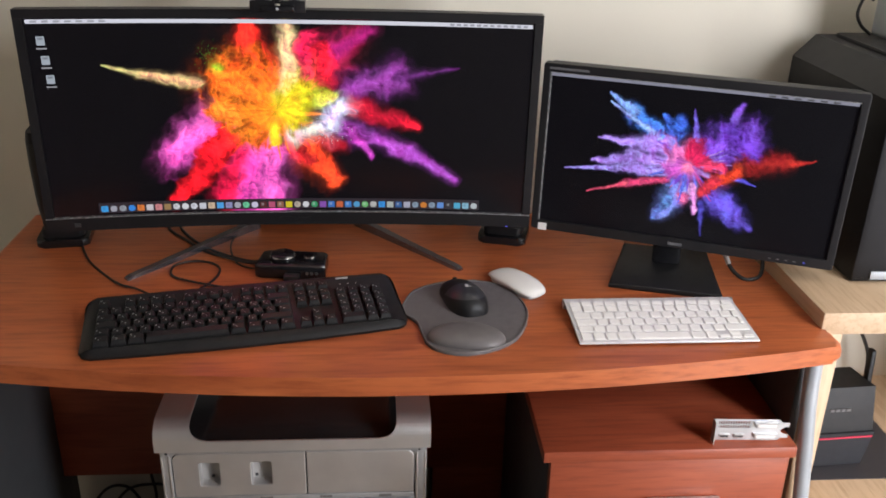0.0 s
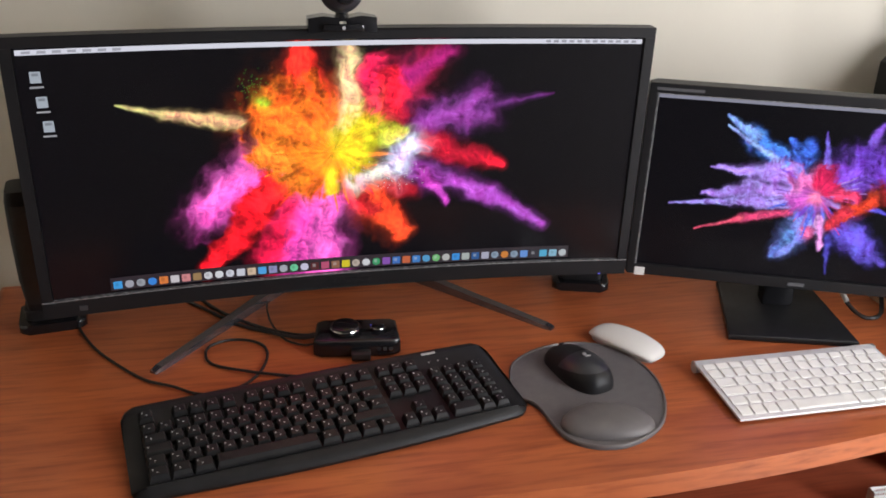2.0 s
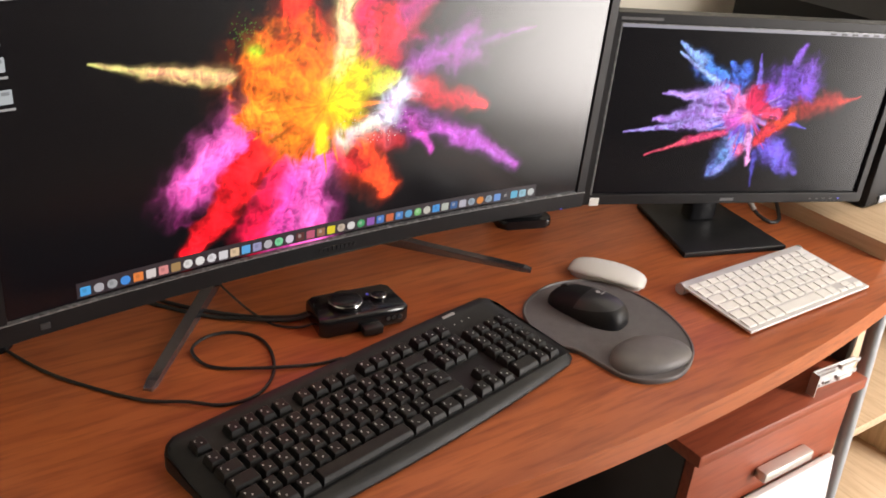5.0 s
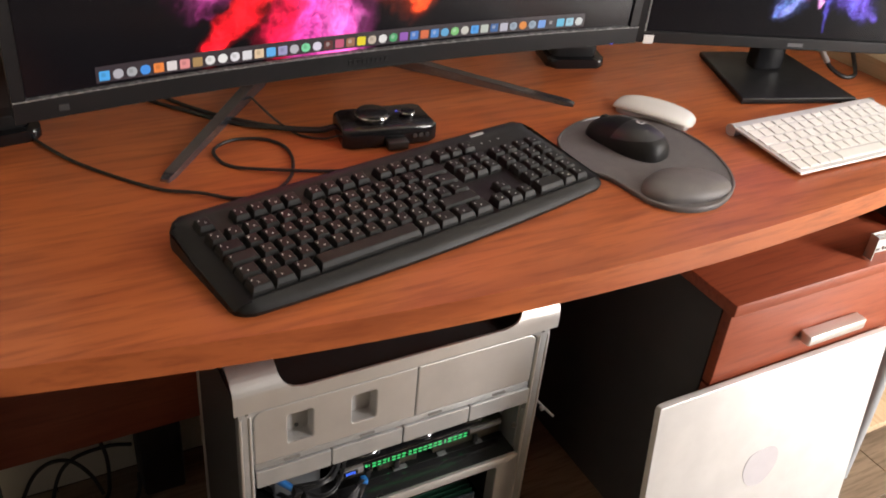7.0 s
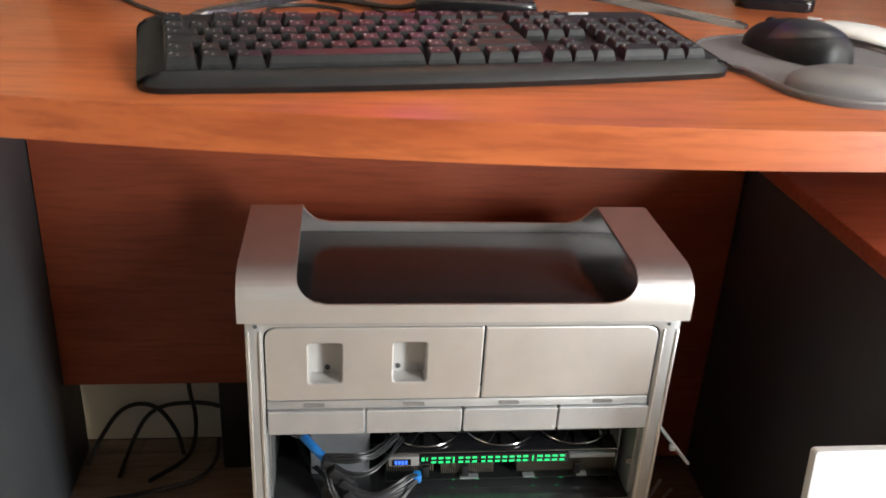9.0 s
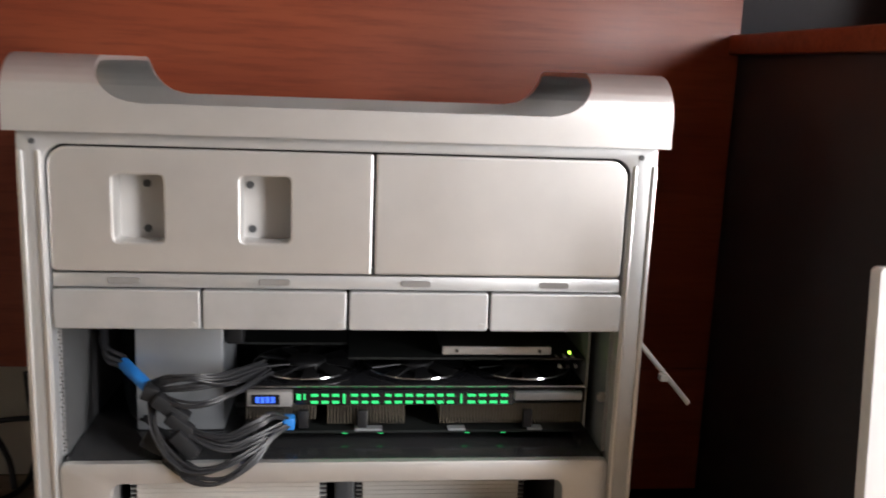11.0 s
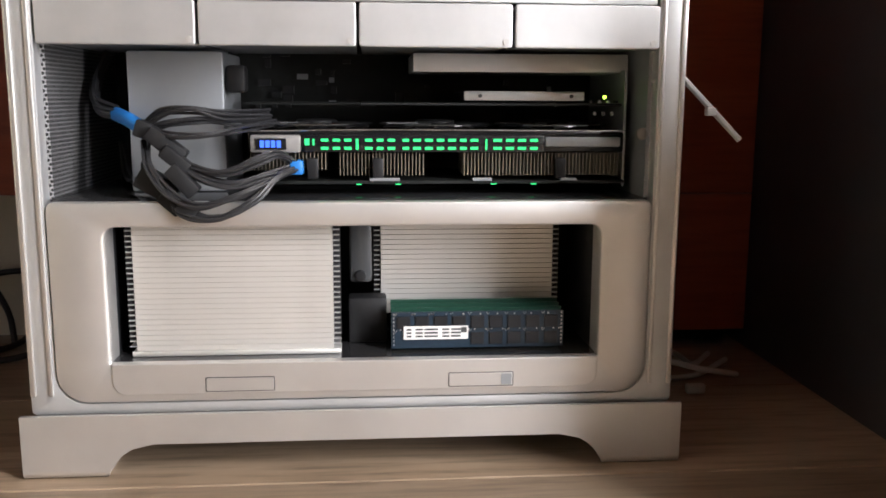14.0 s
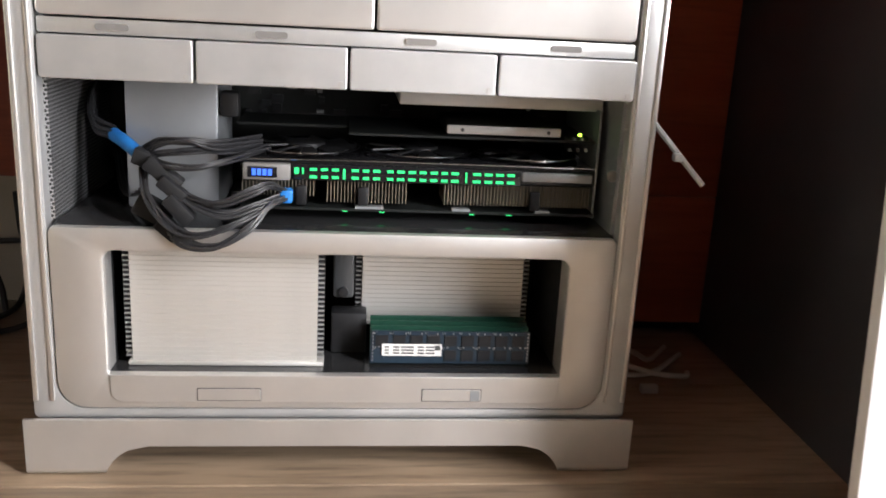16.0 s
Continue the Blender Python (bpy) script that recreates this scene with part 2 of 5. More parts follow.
def perforated(name, base, pitch, hole, metal=0.7):
    """Metal sheet with staggered round holes, drawn in its plane (object x is across, z is up)."""
    m = material(name, base, 0.45, metal)
    vec = coords(m, (1 / pitch, 1 / pitch, 1 / (pitch * 0.866)))
    sep = m.node_tree.nodes.new("ShaderNodeSeparateXYZ")
    wire(m, vec, sep.inputs[0])

    def op(kind, a, b=None):
        n = m.node_tree.nodes.new("ShaderNodeMath")
        n.operation = kind
        for i, v in enumerate((a, b)):
            if v is None:
                continue
            if isinstance(v, (int, float)):
                n.inputs[i].default_value = v
            else:
                wire(m, v, n.inputs[i])
        return n.outputs[0]

    across = op("ADD", sep.outputs[0], sep.outputs[1])
    row = op("FLOOR", sep.outputs[2])
    shift = op("MULTIPLY", op("MODULO", row, 2.0), 0.5)
    fx = op("SUBTRACT", op("FRACT", op("ADD", across, op("ADD", shift, 50.0))), 0.5)
    fz = op("SUBTRACT", op("FRACT", sep.outputs[2]), 0.5)
    d = op("SQRT", op("ADD", op("MULTIPLY", fx, fx), op("MULTIPLY", fz, fz)))
    hit = op("LESS_THAN", d, hole)
    wire(m, mixc(m, hit, base, (0.006, 0.006, 0.006)), bsdf(m).inputs["Base Color"])
    wire(m, op("MULTIPLY", op("SUBTRACT", 1.0, hit), metal), bsdf(m).inputs["Metallic"])
    return m


# tower ends: darker metal and wider holes, standing in for the unlit side
M["grille"] = perforated("perforated_aluminium_shaded", (0.34, 0.34, 0.34), 0.0048, 0.42)
M["grille_fine"] = perforated("perforated_steel_inside", (0.40, 0.40, 0.405), 0.0034, 0.40)


# ---- mesh helpers ----
def mesh_of(bm, name, mats, smooth=False):
    me = bpy.data.meshes.new(name)
    bmesh.ops.recalc_face_normals(bm, faces=bm.faces)
    bm.to_mesh(me)
    bm.free()
    for m in mats if isinstance(mats, (list, tuple)) else [mats]:
        me.materials.append(m)
    if smooth:
        me.polygons.foreach_set("use_smooth", [True] * len(me.polygons))
        try:
            me.set_sharp_from_angle(angle=radians(35))
        except AttributeError:
            pass
    return me


def part(name, bm, mat, parent=None, label="", smooth=True):
    me = bm if isinstance(bm, bpy.types.Mesh) else mesh_of(bm, name, mat, smooth)
    ob = new(name, me)
    if parent:
        ob.parent = parent
    if label:
        ob["label"] = label
    return ob


def thing(name, m, label, category, group="", kind=""):
    ob = new(name)
    ob.empty_display_size = 0.05
    ob.matrix_world = m
    return tagged(ob, label, category, group, kind)


def solid(name, bm, mat, label, category="", kind="", m=None, group=""):
    ob = new(name, mesh_of(bm, name, mat, True))
    if m:
        ob.matrix_world = m
    return tagged(ob, label, category, group, kind)


def box(x0, y0, z0, x1, y1, z1, bev=0.0, seg=2, bm=None):
    fresh = bmesh.new()
    bmesh.ops.create_cube(fresh, size=1)
    bmesh.ops.scale(fresh, vec=(x1 - x0, y1 - y0, z1 - z0), verts=fresh.verts)
    bmesh.ops.translate(fresh, vec=((x0 + x1) / 2, (y0 + y1) / 2, (z0 + z1) / 2), verts=fresh.verts)
    if bev > 0:
        bmesh.ops.bevel(fresh, geom=fresh.edges[:], offset=bev, segments=seg, affect="EDGES", profile=0.5)
    return joined(bm, fresh)


def joined(bm, fresh, m=None, index=None):
    if m is not None:
        bmesh.ops.transform(fresh, matrix=m, verts=fresh.verts)
    if index is not None:
        for f in fresh.faces:
            f.material_index = index
    if bm is None:
        return fresh
    me = bpy.data.meshes.new("tmp")
    fresh.to_mesh(me)
    fresh.free()
    bm.from_mesh(me)
    bpy.data.meshes.remove(me)
    return bm


def disc(cx, cy, z0, z1, r0, r1=None, n=32, bev=0.0, bm=None):
    fresh = bmesh.new()
    bmesh.ops.create_cone(fresh, cap_ends=True, segments=n, radius1=r0, radius2=r0 if r1 is None else r1, depth=z1 - z0)
    bmesh.ops.translate(fresh, vec=(cx, cy, (z0 + z1) / 2), verts=fresh.verts)
    if bev > 0:
        rim = [e for e in fresh.edges if abs(e.verts[0].co.z - e.verts[1].co.z) < 1e-6]
        bmesh.ops.bevel(fresh, geom=rim, offset=bev, segments=3, affect="EDGES", profile=0.5)
    return joined(bm, fresh)


def rounded(x0, z0, x1, z1, r, n=5):
    """A rounded rectangle as a loop; r: one radius or four (from low left, turning left)."""
    rs = (r,) * 4 if isinstance(r, (int, float)) else r
    out = []
    for (cx, cz, sx, sz, a0), q in zip(((x0, z0, 1, 1, 180), (x1, z0, -1, 1, 270), (x1, z1, -1, -1, 0), (x0, z1, 1, -1, 90)), rs):
        if q <= 0:
            out.append((cx, cz))
            continue
        for k in range(n + 1):
            a = radians(a0 + 90 * k / n)
            out.append((cx + sx * q + q * math.cos(a), cz + sz * q + q * math.sin(a)))
    return out


def plate(loops, y0, y1, bev=0.0, bm=None):
    """A plate in the xz plane from y0 to y1, the first loop its outline and the others holes."""
    fresh = bmesh.new()
    edges = []
    for loop in loops:
        vs = [fresh.verts.new((x, y0, z)) for x, z in loop]
        edges += [fresh.edges.new((vs[i], vs[(i + 1) % len(vs)])) for i in range(len(vs))]
    if len(loops) == 1:
        fresh.faces.new(list(fresh.verts))
    else:
        bmesh.ops.triangle_fill(fresh, use_beauty=True, use_dissolve=False, edges=edges)
    ext = bmesh.ops.extrude_face_region(fresh, geom=fresh.faces[:])
    bmesh.ops.translate(fresh, vec=(0, y1 - y0, 0), verts=[v for v in ext["geom"] if isinstance(v, bmesh.types.BMVert)])
    if bev > 0:
        rim = [e for e in fresh.edges if e.is_valid and all(abs(v.co.y - y0) < 1e-7 for v in e.verts)
               and any(abs(f.normal.y) < 0.5 for f in e.link_faces)]
        bmesh.ops.recalc_face_normals(fresh, faces=fresh.faces)
        bmesh.ops.bevel(fresh, geom=rim, offset=bev, segments=2, affect="EDGES", profile=0.5)
    return joined(bm, fresh)


def flat(loop, z0, z1, bev=0.0, seg=3, bm=None):
    """A slab with the outline loop in the xy plane, from z0 to z1, its edges rounded."""
    fresh = bmesh.new()
    low = [fresh.verts.new((x, y, z0)) for x, y in loop]
    high = [fresh.verts.new((x, y, z1)) for x, y in loop]
    n = len(loop)
    fresh.faces.new(low[::-1])
    fresh.faces.new(high)
    for i in range(n):
        fresh.faces.new((low[i], low[(i + 1) % n], high[(i + 1) % n], high[i]))
    if bev > 0:
        rim = [e for e in fresh.edges if abs(e.verts[0].co.z - e.verts[1].co.z) < 1e-7]
        bmesh.ops.bevel(fresh, geom=rim, offset=bev, segments=seg, affect="EDGES", profile=0.5)
    return joined(bm, fresh)


def spline(points, steps=10):
    """Catmull-Rom through the points."""
    p = [Vector(q) for q in points]
    p = [2 * p[0] - p[1]] + p + [2 * p[-1] - p[-2]]
    out = []
    for i in range(1, len(p) - 2):
        for k in range(steps):
            t = k / steps
            a, b, c, d = p[i - 1], p[i], p[i + 1], p[i + 2]
            out.append(0.5 * (2 * b + (c - a) * t + (2 * a - 5 * b + 4 * c - d) * t * t + (3 * b - a - 3 * c + d) * t ** 3))
    return out + [p[-2]]


def tube(points, r, n=8, steps=10, bm=None, index=None):
    """A round cord along a smooth line."""
    path = spline(points, steps) if steps else [Vector(q) for q in points]
    fresh = bmesh.new()
    rings = []
    side = Vector((0, 0, 1))
    for i, q in enumerate(path):
        way = (path[min(i + 1, len(path) - 1)] - path[max(i - 1, 0)]).normalized()
        a = way.cross(side)
        if a.length < 1e-3:
            a = way.cross(Vector((0, 1, 0)))
        a.normalize()
        b = way.cross(a)
        rings.append([fresh.verts.new(q + r * (math.cos(t) * a + math.sin(t) * b)) for t in [2 * math.pi * k / n for k in range(n)]])
    for u, v in zip(rings, rings[1:]):
        for k in range(n):
            fresh.faces.new((u[k], u[(k + 1) % n], v[(k + 1) % n], v[k]))
    fresh.faces.new(rings[0][::-1])
    fresh.faces.new(rings[-1])
    return joined(bm, fresh, None, index)


def skin(rows, close=True, cap=True, bm=None):
    """Joins rows of points into a skin."""
    fresh = bmesh.new()
    vs = [[fresh.verts.new(p) for p in row] for row in rows]
    n = len(rows[0])
    for u, v in zip(vs, vs[1:]):
        for k in range(n if close else n - 1):
            fresh.faces.new((u[k], u[(k + 1) % n], v[(k + 1) % n], v[k]))
    if cap:
        fresh.faces.new(vs[0][::-1])
        fresh.faces.new(vs[-1])
    return joined(bm, fresh)


# ---- the room ----
T = 0.12
solid("wall_north", box(RX0 - T, RY1, 0, RX1 + T, RY1 + T, RH), M["wall"], "cream painted plaster wall behind the desk", "wall", "structure")
solid("wall_west", box(RX0 - T, RY0 - T, 0, RX0, RY1, RH), M["wall"], "cream painted plaster wall", "wall", "structure")
solid("wall_east", box(RX1, RY0 - T, 0, RX1 + T, RY1, RH), M["wall"], "cream painted plaster wall", "wall", "structure")
# unseen wall behind the camera, its dark colour chosen to keep screen reflections low
south = plate([[(RX0, 0), (RX1, 0), (RX1, RH), (RX0, RH)], [(WIN[0], WIN[2]), (WIN[1], WIN[2]), (WIN[1], WIN[3]), (WIN[0], WIN[3])]], RY0 - T, RY0)
solid("wall_south", south, M["wall_dimmed"], "unseen wall with a tall window opening, darkened to dim screen reflections", "wall", "structure")
solid("ceiling", box(RX0 - T, RY0 - T, RH, RX1 + T, RY1 + T, RH + T), M["ceiling"], "plain white painted ceiling", "ceiling", "structure")
window = thing("window_1", pose(0, RY0, 0), "tall white framed balcony window", "window", kind="structure")
for x0, x1, z0, z1 in ((WIN[0], WIN[1], WIN[2], WIN[2] + .05), (WIN[0], WIN[1], WIN[3] - .05, WIN[3]), (WIN[0], WIN[0] + .05, WIN[2] + .05, WIN[3] - .05),
                       (WIN[1] - .05, WIN[1], WIN[2] + .05, WIN[3] - .05)):
    part("window_frame", box(x0, 0.0, z0, x1, 0.05, z1, 0.004), M["white"], window)

ground = solid("floor", box(RX0, RY0, -0.06, RX1, RY1, -0.012), M["board"], "brown wood laminate floor with narrow joints", "floor", "structure")

# ---- desk ----
DZ = 0.732


def front_y(x):
    return -0.237 + 0.160 * (x - 0.42) ** 2


desk = thing("desk", pose(0, 0, 0), "cherry-red laminate computer desk with a bowed front edge", "desk")
edge = [(x, front_y(x)) for x in np.linspace(-0.275, 1.072, 40)]
edge = [(-0.292, front_y(-0.275) + 0.02)] + edge + [(1.084, front_y(1.072) + 0.004), (1.089, front_y(1.072) + 0.016), (1.089, -0.119), (1.070, -0.117), (1.070, 0.396), (-0.292, 0.396)]
part("tabletop", flat(edge, DZ - 0.030, DZ, 0.0115, 5), M["cherry"], desk, "cherry laminate top with a rounded, slightly chipped front edge")
part("back_panel", box(-0.284, 0.300, 0.170, 0.654, 0.316, DZ - 0.031, 0.001), M["cherry_shaded"], desk, "cherry modesty panel, toned darker for the shade under the desk")
part("back_panel", box(0.500, 0.300, 0.020, 0.654, 0.316, 0.1690, 0.001), M["cherry_shaded"], desk, "cherry lower board, toned darker for the shade under the desk")
part("side_panel", box(-0.312, -0.10, 0.0, -0.286, 0.375, DZ - 0.031, 0.003), M["grey_panel"], desk, "dark grey side panel")
part("side_panel", box(1.052, -0.115, 0.0, 1.068, 0.375, DZ - 0.031, 0.002), M["side_black"], desk, "black side panel")
part("niche_back", box(0.656, 0.36, 0.546, 1.051, 0.375, DZ - 0.031, 0.001), M["side_black"], desk, "black back board")
part("post", tube([(1.060, -0.140, 0.703), (1.064, -0.140, 0.62), (1.078, -0.140, 0.50), (1.092, -0.141, 0.36), (1.108, -0.142, 0.18), (1.115, -0.143, 0.0)], 0.0125, 16, 8), M["silver_paint"], desk, "curved silver-grey metal post")

cabinet = thing("drawer_cabinet", pose(0, 0, 0), "cherry laminate drawer cabinet with black sides under the desk", "cabinet")
part("top_board", box(0.642, -0.162, 0.524, 1.051, 0.375, 0.545, 0.003), M["cherry_shaded"], cabinet)
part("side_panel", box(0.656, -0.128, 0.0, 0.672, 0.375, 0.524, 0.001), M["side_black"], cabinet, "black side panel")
drawer = part("drawer_front", box(0.658, -0.146, 0.385, 1.050, -0.128, 0.520, 0.002), M["cherry_shaded"], cabinet)
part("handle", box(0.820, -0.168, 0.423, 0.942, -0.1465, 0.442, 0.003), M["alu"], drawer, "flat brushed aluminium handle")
door = part("door", box(0.658, -0.146, 0.012, 1.050, -0.128, 0.381, 0.002), M["cherry_shaded"], cabinet)
part("handle", box(0.690, -0.160, 0.30, 0.716, -0.1465, 0.36, 0.003), M["alu"], door)
part("inside", box(0.673, -0.127, 0.012, 1.050, 0.30, 0.52), M["side_black"], cabinet)

# side panel of the tower, taken off and leaning on the drawers
lean = Matrix.Translation((0.5525, -0.199, 0.0)) @ Matrix.Rotation(radians(-6.0), 4, "X")
panel = thing("tower_side_panel", lean, "removed satin aluminium side panel leaning against the drawer cabinet", "computer panel")
part("sheet", plate([rounded(0, 0.001, 0.478, 0.394, 0.004)], -0.004, 0.006, 0.0015), M["alu_panel"], panel)
part("flange", plate([rounded(0.008, 0.008, 0.470, 0.386, 0.01), rounded(0.018, 0.018, 0.460, 0.376, 0.01)], 0.006, 0.015), M["plate"], panel)
emblem = [(0.239 + 0.037 * math.cos(a) * (1 + 0.10 * math.sin(a)), 0.200 + 0.041 * math.sin(a) - 0.006 * max(0.0, math.sin(a)) ** 8) for a in [2 * math.pi * k / 28 for k in range(28)]]
part("emblem", plate([emblem], -0.0048, -0.0040), M["emblem"], panel, "pale grey rounded emblem")

# ---- oak shelf ----
shelf = thing("shelf_unit", pose(0, 0, 0), "light oak laminate shelf unit with open compartments beside the desk", "shelf")
part("top_board", box(1.074, -0.115, 0.722, 1.640, 0.365, 0.760, 0.002), M["oak"], shelf)
part("side_board", box(1.0745, -0.113, 0.0, 1.112, 0.365, 0.722, 0.002), M["oak_z"], shelf)
part("side_board", box(1.602, -0.113, 0.0, 1.6395, 0.365, 0.722, 0.002), M["oak_z"], shelf)
part("inner_board", box(1.112, -0.110, 0.330, 1.602, 0.360, 0.350, 0.001), M["oak"], shelf)
part("inner_board", box(1.112, -0.110, 0.04, 1.602, 0.360, 0.056, 0.001), M["oak"], shelf)

# ---- monitors ----
def value_noise(x, y, seed):
    """Smooth value noise on arrays."""
    rng = np.random.default_rng(seed)
    grid = rng.random((64, 64))
    xi, yi = np.floor(x).astype(int), np.floor(y).astype(int)
    fx, fy = x - xi, y - yi
    fx, fy = fx * fx * (3 - 2 * fx), fy * fy * (3 - 2 * fy)
    g = lambda a, b: grid[a % 64, b % 64]
    return (g(xi, yi) * (1 - fx) + g(xi + 1, yi) * fx) * (1 - fy) + (g(xi, yi + 1) * (1 - fx) + g(xi + 1, yi + 1) * fx) * fy


def fbm(x, y, seed, octaves=5):
    out, amp, tot = 0, 1.0, 0
    for k in range(octaves):
        out = out + amp * value_noise(x * 2 ** k + 17.3 * k, y * 2 ** k + 9.1 * k, seed + k)
        tot, amp = tot + amp, amp * 0.55
    return out / tot


def billow(x, y, seed, octaves=4):
    """Puffy, cauliflower-like noise: high inside a puff, low in the creases."""
    out, amp, tot = 0, 1.0, 0
    for k in range(octaves):
        out = out + amp * np.abs(2 * value_noise(x * 2 ** k + 7.7 * k, y * 2 ** k + 3.1 * k, seed + k) - 1)
        tot, amp = tot + amp, amp * 0.55
    return out / tot


def smooth(a):
    a = np.clip(a, 0, 1)
    return a * a * (3 - 2 * a)


def burst(px, py, centre, plumes, seed, scale=1.0):
    """Colours of a cloud of bright powder on black: plumes of (x0, y0, x1, y1, r0, r1, red, green, blue, softness)."""
    f = 1 / scale
    wx = (fbm(px * f / 60, py * f / 60, seed, 4) - 0.5) * 46 * scale
    wy = (fbm(px * f / 60, py * f / 60, seed + 40, 4) - 0.5) * 46 * scale
    ang, rad = np.arctan2(py - centre[1], px - centre[0]), np.hypot(px - centre[0], py - centre[1])
    lift = np.minimum(1.0, 0.25 + rad / (170 * scale))
    puff = billow((px + wx) * f / 46, (py + wy) * f / 46, seed + 120)
    fray = fbm(px * f / 13 + 5, py * f / 13, seed + 100, 4) - 0.5
    hue = fbm((px + wx) * f / 38, (py + wy) * f / 38, seed + 160, 4)
    streak = fbm(ang * 7 + 11 + (hue - 0.5) * 2.2, rad * f / 75, seed + 140, 5)
    step = 3.0 * scale
    calm = np.minimum(1.0, 0.48 + rad / (230 * scale))
    relief = (puff - billow((px + wx + step) * f / 46, (py + wy - step) * f / 46, seed + 120)) * 2.6
    img = np.zeros(px.shape + (3,)) + np.array((0.0013, 0.0010, 0.0016))
    for x0, y0, x1, y1, r0, r1, cr, cg, cb, soft in plumes:
        dx, dy = x1 - x0, y1 - y0
        ln = math.hypot(dx, dy) + 1e-6
        small = min(1.0, max(r0, r1) / (42 * scale))
        qx, qy = px + wx * small, py + wy * small
        s = np.clip(((qx - x0) * dx + (qy - y0) * dy) / ln ** 2, 0, 1)
        d = np.hypot(qx - x0 - s * dx, qy - y0 - s * dy) / (r0 + (r1 - r0) * s)
        edge = d + (0.2 + 0.8 * smooth(d / 0.95)) * (1.15 * (puff - 0.33) + 0.55 * fray) + (streak - 0.5) * 1.1 * lift
        body = smooth((1.42 - edge) / (1.15 * soft))
        haze = 0.14 * smooth((1.95 - d - 0.8 * (puff - 0.33)) / 1.1)
        a = np.maximum(body, haze)[..., None]
        tone = np.clip(1.14 + calm ** 2 * (0.8 * relief - 0.6 * (puff - 0.3)) + (streak - 0.5) * (1.0 * lift + 0.3) + 0.5 * calm ** 2 * fray - 0.40 * np.clip(d, 0, 1.4), 0.18, 1.5)
        shift = np.clip(0.66 + 0.55 * hue + 0.5 * calm * relief + 0.5 * fray + 1.0 * (streak - 0.5) * (1 - calm), 0.4, 1.4)
        col = np.stack([cr * tone, cg * tone * shift, cb * tone * (0.75 + 0.25 * shift)], -1)
        img = img * (1 - a) + col * a
    img = np.clip(img, 0, 1)
    img[..., 0] *= 1 + 0.2 * smooth((img[..., 0] - 0.45) / 0.35)      # the reds of a bright panel
    return img


def screen_mesh(name, nx, nz, place, colour, strength, rough, spec):
    """A display surface of nx by nz faces; place(u, v) gives the point, colour(u, v) its light."""
    u, v = np.meshgrid(np.linspace(0, 1, nx + 1), np.linspace(0, 1, nz + 1))
    pts = np.stack(place(u, v), -1).reshape(-1, 3)
    idx = np.arange((nx + 1) * (nz + 1)).reshape(nz + 1, nx + 1)
    quads = np.stack([idx[:-1, :-1], idx[:-1, 1:], idx[1:, 1:], idx[1:, :-1]], -1).reshape(-1, 4)
    me = bpy.data.meshes.new(name)
    me.from_pydata(pts.tolist(), [], quads.tolist())
    att = me.color_attributes.new("picture", "FLOAT_COLOR", "POINT")
    rgb = colour(u, v).reshape(-1, 3)
    att.data.foreach_set("color", np.concatenate([rgb, np.ones((len(rgb), 1))], 1).astype(np.float32).ravel())
    me.polygons.foreach_set("use_smooth", [True] * len(me.polygons))
    m = material(name + "_surface", (0.004, 0.004, 0.005), rough, spec=spec)
    a = m.node_tree.nodes.new("ShaderNodeVertexColor")
    a.layer_name = "picture"
    wire(m, a.outputs[0], bsdf(m).inputs["Emission Color"])
    bsdf(m).inputs["Emission Strength"].default_value = strength
    me.materials.append(m)
    return me


ICONS = ((0.06, 0.42, 0.9), (0.45, 0.45, 0.5), (0.4, 0.42, 0.45), (0.05, 0.3, 0.85), (0.9, 0.25, 0.05), (0.75, 0.7, 0.7), (0.8, 0.3, 0.3), (0.4, 0.25, 0.1),
         (0.8, 0.8, 0.8), (0.85, 0.85, 0.85), (0.8, 0.8, 0.85), (0.75, 0.75, 0.8), (0.8, 0.6, 0.4), (0.1, 0.45, 0.9), (0.35, 0.35, 0.6), (0.5, 0.5, 0.55),
         (0.2, 0.75, 0.4), (0.75, 0.7, 0.85), (0.12, 0.02, 0.02), (0.6, 0.1, 0.2), (0.35, 0.15, 0.08), (0.85, 0.7, 0.02), (0.6, 0.5, 0.4), (0.8, 0.8, 0.8),
         (0.05, 0.4, 0.15), (0.3, 0.1, 0.5), (0.05, 0.2, 0.6), (0.7, 0.15, 0.05), (0.05, 0.25, 0.65), (0.1, 0.4, 0.7), (0.2, 0.6, 0.2), (0.6, 0.6, 0.55),
         (0.05, 0.35, 0.85), (0.5, 0.55, 0.5), (0.02, 0.12, 0.35), (0.5, 0.5, 0.6), (0.3, 0.4, 0.5), (0.75, 0.25, 0.03), (0.3, 0.4, 0.5), (0.15, 0.35, 0.8), (0.03, 0.03, 0.04),
         (0.1, 0.5, 0.75), (0.3, 0.6, 0.75), (0.6, 0.65, 0.65))
